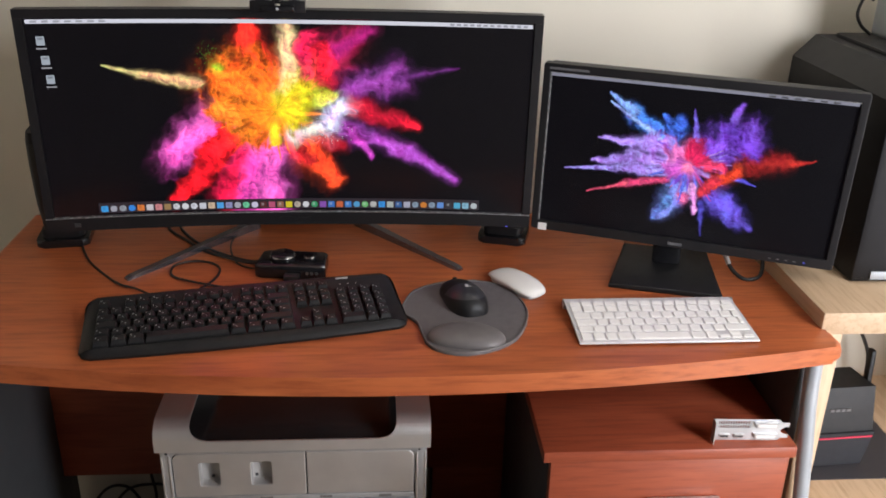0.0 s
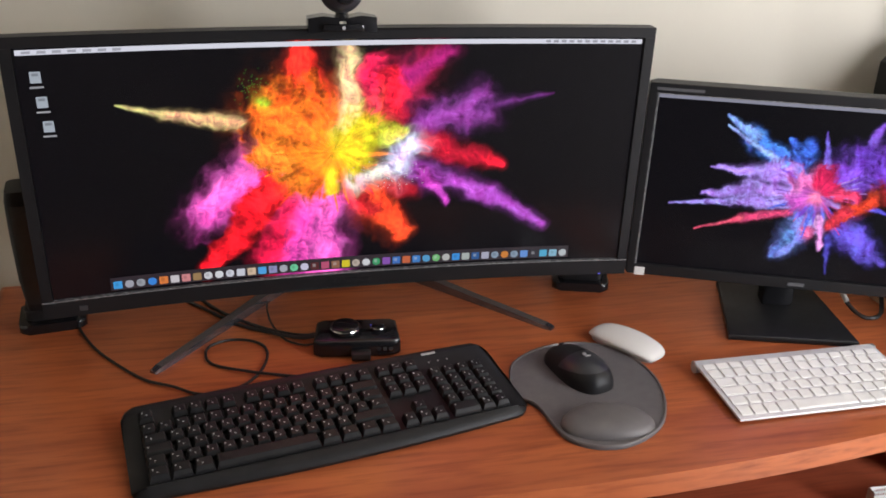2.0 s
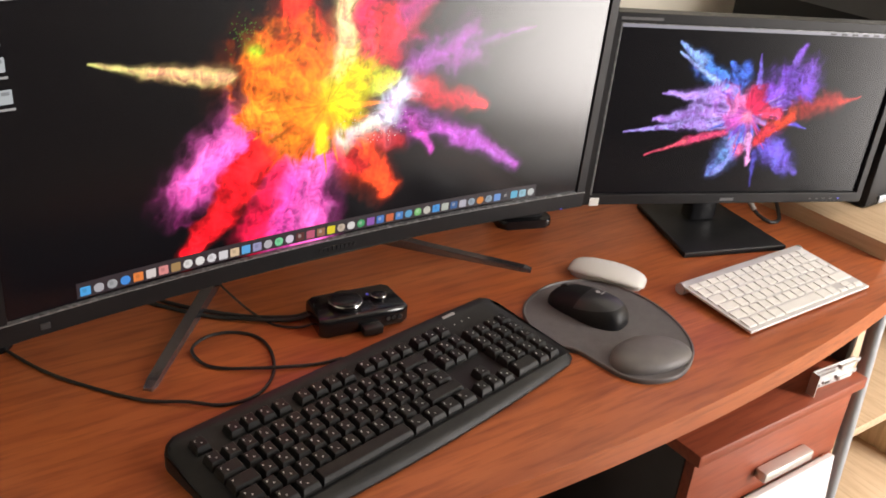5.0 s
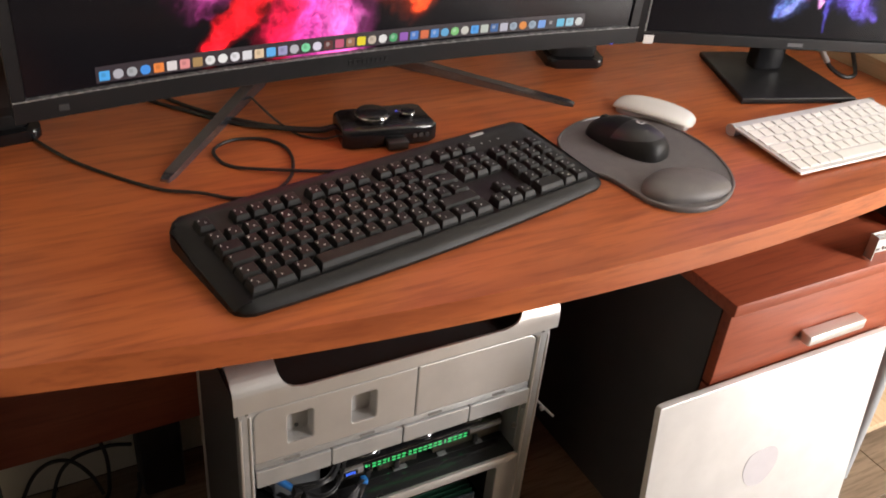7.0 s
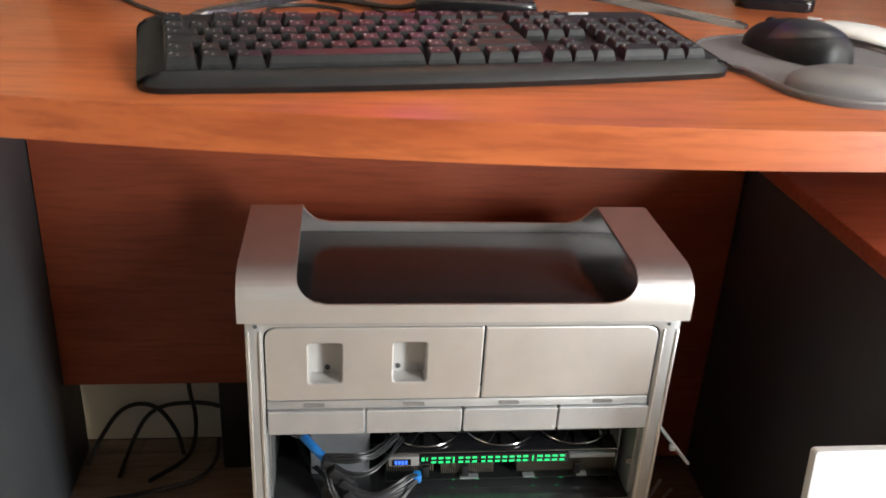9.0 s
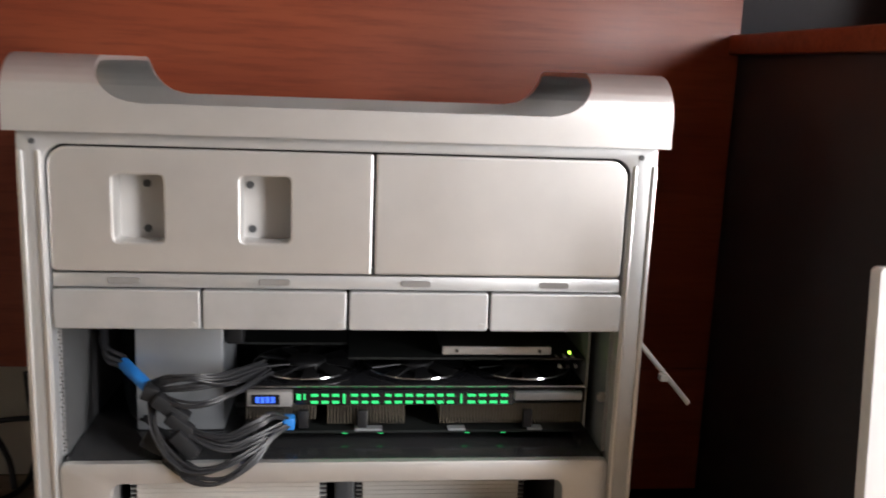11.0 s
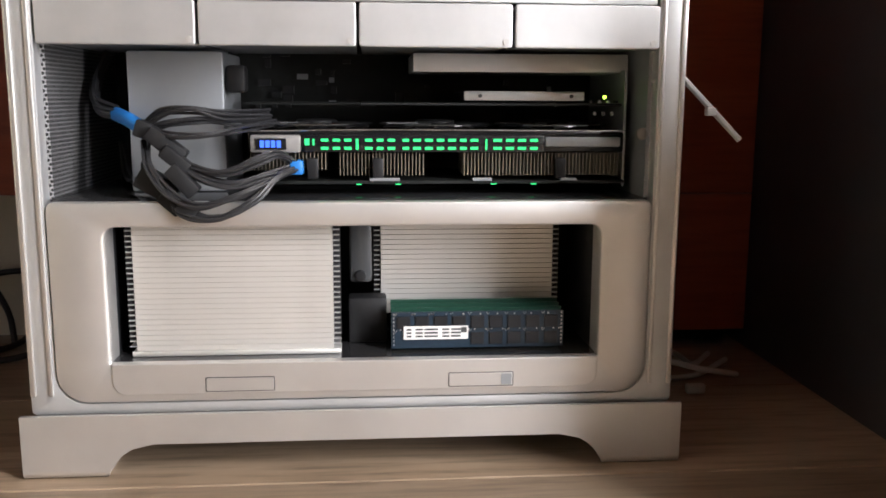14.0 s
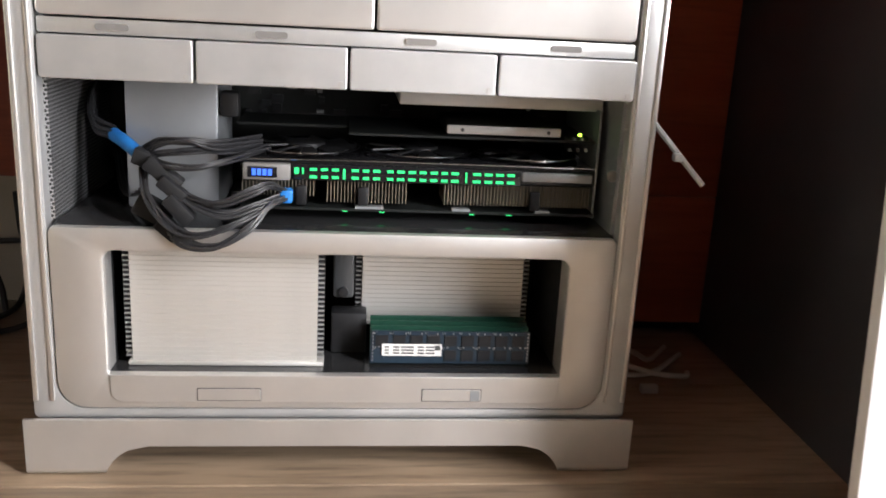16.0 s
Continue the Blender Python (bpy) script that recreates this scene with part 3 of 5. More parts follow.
MAIN_PLUMES = ((700, 230, 850, 100, 80, 46, .36, .010, .050, 1.0), (770, 140, 900, 72, 34, 20, .42, .015, .17, 1.2), (625, 190, 592, 84, 56, 34, .88, .030, .018, .7),
               (745, 190, 735, 92, 38, 24, .90, .020, .10, .7), (790, 180, 770, 130, 46, 30, .80, .014, .04, .9), (850, 212, 965, 186, 38, 34, .34, .06, .38, 1.1), (965, 192, 1105, 166, 16, 3, .14, .025, .17, 1.5),
               (860, 262, 985, 296, 30, 16, .52, .008, .028, 1.0), (985, 296, 1010, 310, 15, 10, .66, .012, .03, .8), (830, 312, 985, 366, 28, 18, .42, .07, .48, 1.0), (985, 366, 1095, 432, 17, 11, .34, .065, .42, 1.0),
               (850, 320, 897, 380, 15, 6, .60, .07, .54, .8), (760, 340, 830, 350, 30, 16, .40, .010, .020, 1.0), (715, 345, 815, 440, 48, 18, .88, .075, .018, .8), (690, 350, 740, 390, 34, 20, .55, .02, .02, .9),
               (600, 330, 545, 460, 40, 36, .74, .010, .060, .8), (530, 300, 425, 368, 62, 42, .80, .10, .50, .9), (470, 318, 415, 352, 42, 34, .82, .13, .54, 1.0), (545, 325, 432, 485, 34, 15, .90, .012, .022, .6),
               (615, 340, 598, 480, 34, 36, .76, .07, .42, .9), (645, 345, 648, 485, 42, 46, .82, .12, .53, .9), (480, 198, 330, 178, 15, 9, .66, .52, .20, .8), (330, 178, 242, 158, 8, 2, .50, .46, .16, .9))
MAIN_CORE = ((530, 160, 545, 190, 34, 40, .92, .22, .020, .6), (590, 215, 640, 260, 92, 84, .94, .145, .012, .55), (520, 265, 590, 265, 26, 60, .96, .26, .022, .6), (560, 215, 640, 215, 44, 60, .95, .22, .015, .6),
             (690, 215, 688, 62, 26, 18, .78, .60, .28, .8), (620, 290, 670, 300, 38, 34, .95, .28, .015, .8), (655, 315, 660, 340, 18, 12, .96, .72, .02, .6), (700, 330, 780, 306, 20, 20, .80, .80, .72, 1.1),
             (715, 235, 712, 275, 56, 48, .74, .70, .015, .85), (770, 240, 812, 234, 26, 13, .56, .62, .03, .8), (795, 288, 826, 262, 40, 30, .68, .76, .92, .9), (512, 156, 530, 166, 13, 15, .24, .74, .03, 1.8))


def spikes(centre, n, seed, near, far, wide, colours):
    """Thin rays of powder thrown outwards."""
    g = random.Random(seed)
    out = []
    for _ in range(n):
        a, l, w = g.uniform(0, 2 * math.pi), g.uniform(near, far), g.uniform(1.5, wide)
        c, s = math.cos(a), math.sin(a)
        out.append((centre[0] + 22 * c, centre[1] + 18 * s, centre[0] + l * c, centre[1] + 0.8 * l * s, w * 1.8, 1.0, *g.choice(colours), 0.9))
    return tuple(out)


# where the parts of the two pictures lie, in picture units
MX, MY = (136.5, 1176.6, -76.8, 123.6, -61.8, -13.3, -2.1), (523.8, -63.6, -436.3, 48.6, 53.5, -25.1, -43.1)
SX, SY = (21.3, 780.0, 33.1, 57.9, 65.1, 10.5, 5.1), (492.7, 112.0, -402.0, -26.5, 9.4, -1.6, -31.9)


def main_colour(u, v):
    px = MX[0] + MX[1] * u + MX[2] * v + MX[3] * u * v + MX[4] * u * u + MX[5] * u * u * v + MX[6] * v * v
    py = MY[0] + MY[1] * u + MY[2] * v + MY[3] * u * v + MY[4] * u * u + MY[5] * u * u * v + MY[6] * v * v
    rays = spikes((650, 255), 26, 8, 100, 170, 20, ((.90, .16, .02), (.85, .05, .02), (.92, .24, .02), (.70, .02, .05)))
    img = burst(px, py, (665, 265), MAIN_PLUMES + rays + MAIN_CORE, 5)
    dots = np.random.default_rng(3).random((2,) + px.shape)
    white = (dots[0] > 0.93) & (np.hypot((px - 770) / 100, (py - 318) / 34) < dots[1])
    img[white] = np.maximum(img[white], 0.55)
    green = (dots[0] > 0.90) & (np.hypot((px - 500) / 42, (py - 135) / 42) < dots[1])
    img[green] = np.maximum(img[green], np.array((0.05, 0.22, 0.02)))
    return img


R1 = 3.2


def main_place(u, v):
    x = (u - 0.5) * 0.792
    return x, 0 * x - x * x / (2 * R1), 0.8285 + v * 0.3295


def bent_strip(x0, x1, z0, z1, y0, y1, n, bm=None, bev=0.0):
    rows = []
    for x in np.linspace(x0, x1, n + 1):
        c = -x * x / (2 * R1)
        rows.append([(x, c + y0, z0), (x, c + y1, z0), (x, c + y1, z1), (x, c + y0, z1)])
    return skin(rows, True, True, bm)


wide = thing("curved_monitor", pose(0.2402, 0.1714, 0.7953, 1.33, 0.22, 1.44) @ Matrix.Translation((0, 0, -0.8)), "wide curved black monitor showing a burst of bright coloured powder", "monitor")
HX = 0.4103
frame_bm = bent_strip(-HX, HX, 0.8032, 0.8258, -0.004, 0.018, 24)
part("bottom_bezel", frame_bm, M["bezel"], wide, smooth=False)
part("top_bezel", bent_strip(-HX, HX, 1.1582, 1.1716, -0.003, 0.018, 24), M["bezel"], wide, smooth=False)
# pale strip stands in for the highlight on the lower bezel
part("bezel_edge", bent_strip(-HX, HX, 0.8259, 0.8271, -0.0048, 0.010, 24), M["edge_highlight"], wide, "thin grey strip painted as the highlight above the lower bezel", smooth=False)
for s in (-1, 1):
    a, b = sorted((s * 0.397, s * HX))
    part("side_bezel", bent_strip(a, b, 0.8272, 1.1580, -0.003, 0.018, 2), M["bezel"], wide, smooth=False)
back_rows = []
for y, k in ((0.0185, 1.0), (0.03, 0.97), (0.055, 0.80), (0.070, 0.45)):
    row = []
    for x, z in rounded(-HX * k, 0.9874 - 0.183 * k, HX * k, 0.9874 + 0.183 * k, 0.012, 3):
        row.append((x, y - x * x / (2 * R1), z))
    back_rows.append(row)
shell = skin(back_rows, True, False)
shell.faces.new([v for v in shell.verts if abs(v.co.y + v.co.x ** 2 / (2 * R1) - 0.070) < 1e-5])
part("back_shell", shell, M["black"], wide)
display = part("screen", screen_mesh("wide_display", 820, 340, main_place, main_colour, 1.25, 0.20, 0.52), None, wide, "glowing display with a burst of coloured powder on black")


def on_screen(name, u0, v0, u1, v1, colour, strength, lift=0.0006, round_to=0.0, parent=None):
    x0, x1, z0, z1 = (u0 - .5) * .792, (u1 - .5) * .792, .8285 + v0 * .3295, .8285 + v1 * .3295
    key = "glow_%d_%d_%d" % tuple(int(c * 255) for c in colour)
    if key not in M:
        M[key] = glow(key, colour, strength)
    if x1 - x0 > 0.1:
        return part(name, bent_strip(x0, x1, z0, z1, -lift, -lift + 0.0002, 20), M[key], parent)
    bm = plate([rounded(x0, z0, x1, z1, round_to, 3)], -lift, -lift + 0.0002)
    for vtx in bm.verts:
        vtx.co.y -= vtx.co.x ** 2 / (2 * R1)
    return part(name, bm, M[key], parent, smooth=False)


on_screen("menu_bar", 0.003, 0.974, 0.997, 0.993, (0.62, 0.62, 0.66), 1.0, parent=display)
for k in range(7):
    on_screen("menu_mark", 0.012 + 0.021 * k, 0.979, 0.024 + 0.021 * k, 0.988, (0.30, 0.30, 0.33), 1.0, 0.0010, 0.0, display)
for k in range(12):
    on_screen("menu_mark", 0.83 + 0.0135 * k, 0.979, 0.838 + 0.0135 * k, 0.988, (0.25, 0.25, 0.28), 1.0, 0.0010, 0.0, display)
on_screen("dock_bar", 0.090, 0.010, 0.905, 0.066, (0.020, 0.013, 0.018), 1.0, 0.0005, parent=display)
for k, c in enumerate(ICONS):
    u = 0.092 + 0.811 * (k + 0.12) / len(ICONS)
    rr = 0.0050 if k % 7 in (1, 2, 3) else 0.0012
    ic = on_screen("dock_icon", u, 0.017, u + 0.0142, 0.050, tuple(q * 0.85 for q in c), 0.8, 0.0011, rr, display)
    if k % 2:
        continue
    inner = tuple(0.22 + 0.6 * q if sum(c) < 1.2 else q * 0.62 for q in c)
    on_screen("icon_mark", u + 0.003, 0.030, u + 0.0085, 0.044, inner, 0.8, 0.0015, 0.001, ic)
for k in range(3):
    v = 0.915 - 0.092 * k
    u = 0.018 + 0.004 * k
    ic = on_screen("desktop_icon", u, v - 0.042, u + 0.0155, v, (0.36, 0.40, 0.43), 0.9, 0.0008, 0.001, display)
    on_screen("icon_mark", u + 0.003, v - 0.016, u + 0.0125, v - 0.006, (0.20, 0.22, 0.24), 0.8, 0.0012, 0.0, ic)
    on_screen("icon_caption", u - 0.002, v - 0.061, u + 0.0175, v - 0.054, (0.34, 0.34, 0.35), 0.8, 0.0008, 0.0, ic)
for k in range(9):
    part("badge_mark", box(-0.027 + 0.0062 * k, -0.0052, 0.8115, -0.0225 + 0.0062 * k, -0.0038, 0.8175), M["black"], wide)
part("energy_mark", box(-0.366, -0.0262, 0.8105, -0.356, -0.0250, 0.8175), M["grey_panel"], wide)
part("power_light", box(0.369, -0.0268, 0.8036, 0.372, -0.0252, 0.8052), M["led_violet"], wide)
leg_mat = M["leg"] = brushed("dark_brushed_leg", (0.27, 0.26, 0.29), 0.16, "y", 0.85)
inv = wide.matrix_world.inverted()
for tip, heel in (((-0.036, 0.084), (0.153, 0.320)), ((0.529, 0.112), (0.345, 0.330))):
    a, b = inv @ Vector((*tip, DZ)), inv @ Vector((*heel, DZ))
    d = (b - a).normalized()
    n = Vector((-d.y, d.x, 0))
    rows = []
    for k, w, h in ((0.0, 0.0055, 0.004), (0.04, 0.0075, 0.006), (0.5, 0.0085, 0.010), (1.0, 0.0095, 0.016)):
        c = a + (b - a) * k
        top = Vector((0, 0, h))
        rows.append([c - n * w, c + n * w, c + n * w * 0.8 + top, c - n * w * 0.8 + top])
    part("stand_leg", skin(rows), leg_mat, wide, "dark brushed metal stand leg", smooth=False)
part("stand_hub", box(-0.125, 0.160, DZ, 0.115, 0.215, DZ + 0.022, 0.006), M["black"], wide)
part("stand_neck", box(-0.035, 0.150, DZ + 0.030, 0.035, 0.180, 1.02, 0.008), M["black"], wide)
part("stand_mount", box(-0.05, 0.055, 0.94, 0.05, 0.150, 1.04, 0.006), M["black"], wide)

SIDE_PLUMES = ((640, 330, 760, 332, 36, 20, .34, .016, .014, .9), (760, 335, 838, 326, 13, 2, .50, .03, .02, .9), (545, 290, 640, 250, 52, 44, .27, .095, .80, .8), (600, 205, 622, 158, 17, 8, .22, .10, .62, .8), (590, 250, 650, 290, 34, 30, .20, .06, .66, .9),
               (420, 290, 300, 180, 30, 20, .09, .28, .95, .6), (300, 180, 236, 120, 17, 4, .26, .46, 1.0, .6), (380, 260, 236, 148, 9, 3, .34, .54, 1.0, .6), (430, 250, 395, 186, 24, 6, .07, .18, .85, .7), (430, 235, 440, 205, 22, 14, .06, .16, .74, .8), (484, 265, 483, 172, 12, 2, .20, .14, .72, .7),
               (400, 282, 300, 268, 30, 20, .44, .27, .86, .7), (300, 268, 198, 254, 16, 3, .42, .26, .84, .7), (420, 328, 290, 320, 34, 24, .46, .28, .86, .7), (290, 320, 175, 322, 20, 4, .42, .27, .84, .7), (390, 352, 240, 345, 18, 10, .44, .32, .90, .7), (240, 345, 100, 342, 8, 2, .40, .34, .92, .7),
               (400, 376, 280, 388, 10, 9, .66, .07, .18, .7), (280, 388, 164, 412, 7, 2, .62, .08, .14, .7), (560, 360, 660, 402, 9, 2, .12, .12, .76, .7), (440, 400, 385, 475, 38, 24, .24, .32, .86, .8), (400, 430, 360, 490, 16, 6, .14, .28, .70, .9),
               (540, 430, 610, 500, 38, 24, .16, .115, .74, .8), (600, 490, 640, 522, 16, 8, .16, .10, .66, .9), (495, 450, 498, 540, 12, 3, .08, .07, .46, 1.0), (475, 400, 476, 482, 18, 4, .74, .36, .78, .7), (440, 420, 445, 440, 17, 15, .72, .16, .36, .8))
SIDE_CORE = ((540, 395, 605, 352, 24, 20, .66, .06, .02, .7), (500, 415, 545, 385, 16, 18, .60, .04, .06, .8), (430, 310, 450, 300, 40, 34, .74, .22, .58, .7), (410, 340, 470, 350, 26, 30, .62, .14, .62, .8), (480, 300, 500, 320, 36, 30, .70, .025, .12, .7),
             (520, 340, 560, 345, 18, 16, .80, .06, .16, .8), (462, 345, 470, 350, 20, 15, .95, .26, .50, .9))


def side_colour(u, v):
    px = SX[0] + SX[1] * u + SX[2] * v + SX[3] * u * v + SX[4] * u * u + SX[5] * u * u * v + SX[6] * v * v
    py = SY[0] + SY[1] * u + SY[2] * v + SY[3] * u * v + SY[4] * u * u + SY[5] * u * u * v + SY[6] * v * v
    rays = spikes((465, 335), 34, 5, 70, 150, 8, ((.30, .16, .70), (.12, .16, .76), (.40, .22, .66), (.60, .06, .26), (.18, .08, .60)))
    return burst(px, py, (465, 335), SIDE_PLUMES + rays + SIDE_CORE, 11, 0.75)


flatm = thing("flat_monitor", pose(0.8952, 0.0822, 0.7901, -0.18, 0.96, -20.35) @ Matrix.Translation((0, 0, -0.772)), "flat black office monitor showing a blue and violet powder burst", "monitor")
FZ, FH, FW = 0.772, 0.2935, 0.2515
part("bezel", plate([rounded(-FW, FZ, FW, FZ + FH, 0.004), rounded(-FW + .012, FZ + .017, FW - .012, FZ + FH - .014, 0.0)], -0.012, 0.006, 0.0012), M["bezel"], flatm, smooth=False)
side_disp = part("screen", screen_mesh("flat_display", 440, 242, lambda u, v: ((u - .5) * 2 * (FW - .0115), 0 * u - 0.007, FZ + .0165 + v * (FH - .0305)), side_colour, 1.05, 0.27, 0.18), None, flatm, "glowing display with a violet powder burst on black")
part("back_shell", box(-FW + .002, 0.0065, FZ + .003, FW - .002, 0.040, FZ + FH - .003, 0.010), M["black"], flatm)
part("menu_bar", box(-FW + .014, -0.0084, FZ + FH - .021, FW - .014, -0.0074, FZ + FH - .0165), glow("grey_menu_bar", (0.22, 0.22, 0.27), 1.0), side_disp)
for k in range(6):
    part("menu_mark", box(.105 + .019 * k, -0.0090, FZ + FH - .0200, .115 + .019 * k, -0.0085, FZ + FH - .0175), M["ink"], side_disp)
# pale strips stand in for the window's highlight on the inner bevel
for z0, z1, x0, x1 in ((FZ + .0172, FZ + FH - .0142, -FW + .0122, -FW + .0142), (FZ + FH - .0155, FZ + FH - .0142, -FW + .0144, FW - .0122)):
    part("inner_edge", box(x0, -0.0124, z0, x1, -0.0076, z1), M["edge_highlight"], flatm, "grey strip painted as the highlight along the inner bezel", smooth=False)
part("badge_mark", box(-.014, -0.0128, FZ + .005, .010, -0.0121, FZ + .010), M["mark_grey"], flatm)
part("model_mark", box(-FW + .010, -0.0128, FZ + FH - .010, -FW + .075, -0.0121, FZ + FH - .006), M["mark_grey"], flatm)
part("sticker", box(-FW + .013, -0.0130, FZ - .001, -FW + .028, -0.0121, FZ + .012), M["paper"], flatm, "small white paper sticker")
part("power_light", box(.205, -0.0128, FZ + .006, .208, -0.0121, FZ + .008), M["led_violet"], flatm)
for k in range(4):
    part("button_mark", box(.150 + .013 * k, -0.0128, FZ + .006, .155 + .013 * k, -0.0121, FZ + .0075), M["mark_grey"], flatm)
to_flat = flatm.matrix_world.inverted() @ pose(0.862, 0.0125, DZ, 0, 0, -16.6)
part("base_plate", joined(None, flat([(-.093, 0), (.093, 0), (.0745, .183), (-.0745, .183)], 0.0, 0.010, 0.003), to_flat), M["black"], flatm)
part("neck", joined(None, box(-.024, .100, 0.010, .024, .132, 0.20, 0.006), to_flat), M["gloss"], flatm)

# ---- tower computer with its side off ----
TW, TD, TH = 0.475, 0.206, 0.499
tower = thing("computer_tower", pose(0, 0, 0), "aluminium tower computer standing on the floor with its side panel removed", "computer")


def handle_band(z_edge, z_end, r, x_in, dip, fillet, flip):
    """Aluminium sheet that wraps over the tower from the open side to the far side, cut away between its two ends."""
    path = []                      # points (y, z) from the near edge over the end to the far edge, with the way along
    for k in range(5):
        path.append((0.0, z_edge + (z_end - r * flip - z_edge) * k / 4))
    for k in range(1, 9):
        a = radians(90 * k / 8)
        path.append((r - r * math.cos(a), z_end - r * flip + r * flip * math.sin(a)))
    for k in range(1, 5):
        path.append((r + (TD - 2 * r) * k / 4, z_end))
    for k in range(1, 9):
        a = radians(90 * k / 8)
        path.append((TD - r + r * math.sin(a), z_end - r * flip + r * flip * math.cos(a)))
    for k in range(1, 5):
        path.append((TD, z_end - r * flip + (z_edge - z_end + r * flip) * k / 4))
    # finer steps along the path, measured from the nearer edge
    fine, run = [], [0.0]
    for a, b in zip(path, path[1:]):
        run.append(run[-1] + math.dist(a, b))
    total = run[-1]
    marks = sorted({*run, *[dip + fillet * q / 10 for q in range(11)], *[total - dip - fillet * q / 10 for q in range(11)]})
    marks = [m for i, m in enumerate(marks) if i == 0 or m - marks[i - 1] > 1e-6]
    bm = bmesh.new()

    def at(s):
        i = max(k for k in range(len(run)) if run[k] <= s + 1e-9)
        i = min(i, len(path) - 2)
        f = (s - run[i]) / (run[i + 1] - run[i])
        return path[i][0] + f * (path[i + 1][0] - path[i][0]), path[i][1] + f * (path[i + 1][1] - path[i][1])

    def cut(s):
        s = min(s, total - s)
        if s < dip - 1e-9:
            return None
        q = max(0.0, fillet - (s - dip))
        return x_in + fillet - math.sqrt(max(0.0, fillet ** 2 - q ** 2))

    rows = []
    for s in marks:
        y, z = at(s)
        c = cut(s)
        if c is None:
            c = x_in + fillet
        rows.append([bm.verts.new((x, y, z)) for x in (0.0, c * 0.5, c, TW - c, TW - c * 0.5, TW)])
    for i in range(len(rows) - 1):
        mid = (marks[i] + marks[i + 1]) / 2
        whole = min(mid, total - mid) < dip
        for k in (0, 1, 2, 3, 4):
            if k == 2 and not whole:
                continue
            bm.faces.new((rows[i][k], rows[i][k + 1], rows[i + 1][k + 1], rows[i + 1][k]))
    for v in bm.verts:
        v.co.y -= 0.006 * max(0.0, 1 - v.co.y / 0.05)
    bmesh.ops.recalc_face_normals(bm, faces=bm.faces)
    bmesh.ops.solidify(bm, geom=bm.faces[:], thickness=0.0035)
    return bm


part("top_handle", handle_band(0.446, TH, 0.032, 0.060, 0.021, 0.030, 1), M["alu"], tower, "bead-blasted aluminium carrying handle")
part("foot", handle_band(0.047, 0.0, 0.006, 0.057, 0.022, 0.034, -1), M["alu"], tower, "aluminium foot arch")
part("far_side", box(0.004, TD - 0.004, 0.044, TW - 0.004, TD - 0.0005, 0.449), M["alu"], tower)
# dark tone stands in for the desk's underside mirrored in the plate
part("top_plate", box(0.008, 0.006, 0.449, TW - 0.008, TD - 0.006, 0.456, 0.001), M["shelf_dark"], tower, "reflective top plate, coloured dark for the desk underside above it")
part("bottom_plate", box(0.008, 0.006, 0.040, TW - 0.008, TD - 0.006, 0.046), M["steel_grey"], tower)
part("front_grille", box(0.007, 0.002, 0.047, 0.0095, TD - 0.005, 0.447), M["grille"], tower, "perforated aluminium front, toned darker for its unlit side")
part("rear_grille", box(TW - 0.0095, 0.002, 0.047, TW - 0.007, TD - 0.005, 0.447), M["grille"], tower)
rim = plate([rounded(0.0065, 0.046, TW - 0.0065, 0.4465, 0.004), rounded(0.0245, 0.0535, 0.4485, 0.437, (0.022, 0.022, 0.014, 0.014), 7)], 0.0012, 0.014, 0.001)
part("chassis_rim", rim, M["plate"], tower)
for x0, x1 in ((0.0068, 0.0105), (0.0195, 0.0225), (0.4505, 0.4530), (0.4645, 0.4680)):
    part("rim_edge", box(x0, -0.0005, 0.060, x1, 0.0030, 0.432, 0.0008), M["alu_bright"], tower)
for x, z in ((0.0175, 0.4385), (0.4555, 0.4385)):
    part("screw_hole", joined(None, disc(0, 0, 0, 0.001, 0.0021, n=14), pose(x, 0.0012, z, 90)), M["ink"], tower)
part("inner_wall_left", box(0.0246, 0.014, 0.198, 0.0275, TD - 0.006, 0.345), M["grille_fine"], tower, "perforated inner wall")
part("inner_wall_right", box(0.4455, 0.014, 0.198, 0.4485, TD - 0.006, 0.345), M["steel_grey"], tower)
# back of the bays coloured near-black in place of the shade inside
part("back_tray", box(0.0275, TD - 0.020, 0.05, 0.4455, TD - 0.006, 0.447), M["black_and_shade"], tower)

# two covers of the upper bay
left_cover = plate([rounded(0.0262, 0.3455, 0.2555, 0.4355, (0.004, 0.002, 0.002, 0.014)), rounded(0.0705, 0.3670, 0.1060, 0.4165, 0.004), rounded(0.1600, 0.3680, 0.1960, 0.4170, 0.004)], 0.0022, 0.0048, 0.0014)
cover = part("optical_bay_cover", left_cover, M["alu"], tower, "aluminium bay cover with two recessed pockets", smooth=False)
for x0, x1, z0, z1, screws in ((0.0705, 0.1060, 0.3670, 0.4165, ((0.55, 0.82), (0.55, 0.14))), (0.1600, 0.1960, 0.3680, 0.4170, ((0.13, 0.82), (0.18, 0.14)))):
    pan = plate([rounded(x0 - .001, z0 - .001, x1 + .001, z1 + .001, 0.004)], 0.0245, 0.0255)
    joined(pan, plate([rounded(x0 - .001, z0 - .001, x1 + .001, z1 + .001, 0.004), rounded(x0, z0, x1, z1, 0.004)], 0.0048, 0.0246))
    # recess coloured darker than its cover, in place of the shadow inside
    pocket = part("pocket", pan, M["pocket"], cover)
    for fx, fz in screws:
        part("screw", joined(None, disc(0, 0, 0, 0.0015, 0.0029, n=14), pose(x0 + fx * (x1 - x0), 0.0245, z0 + fz * (z1 - z0), 90)), M["grey_panel"], pocket)
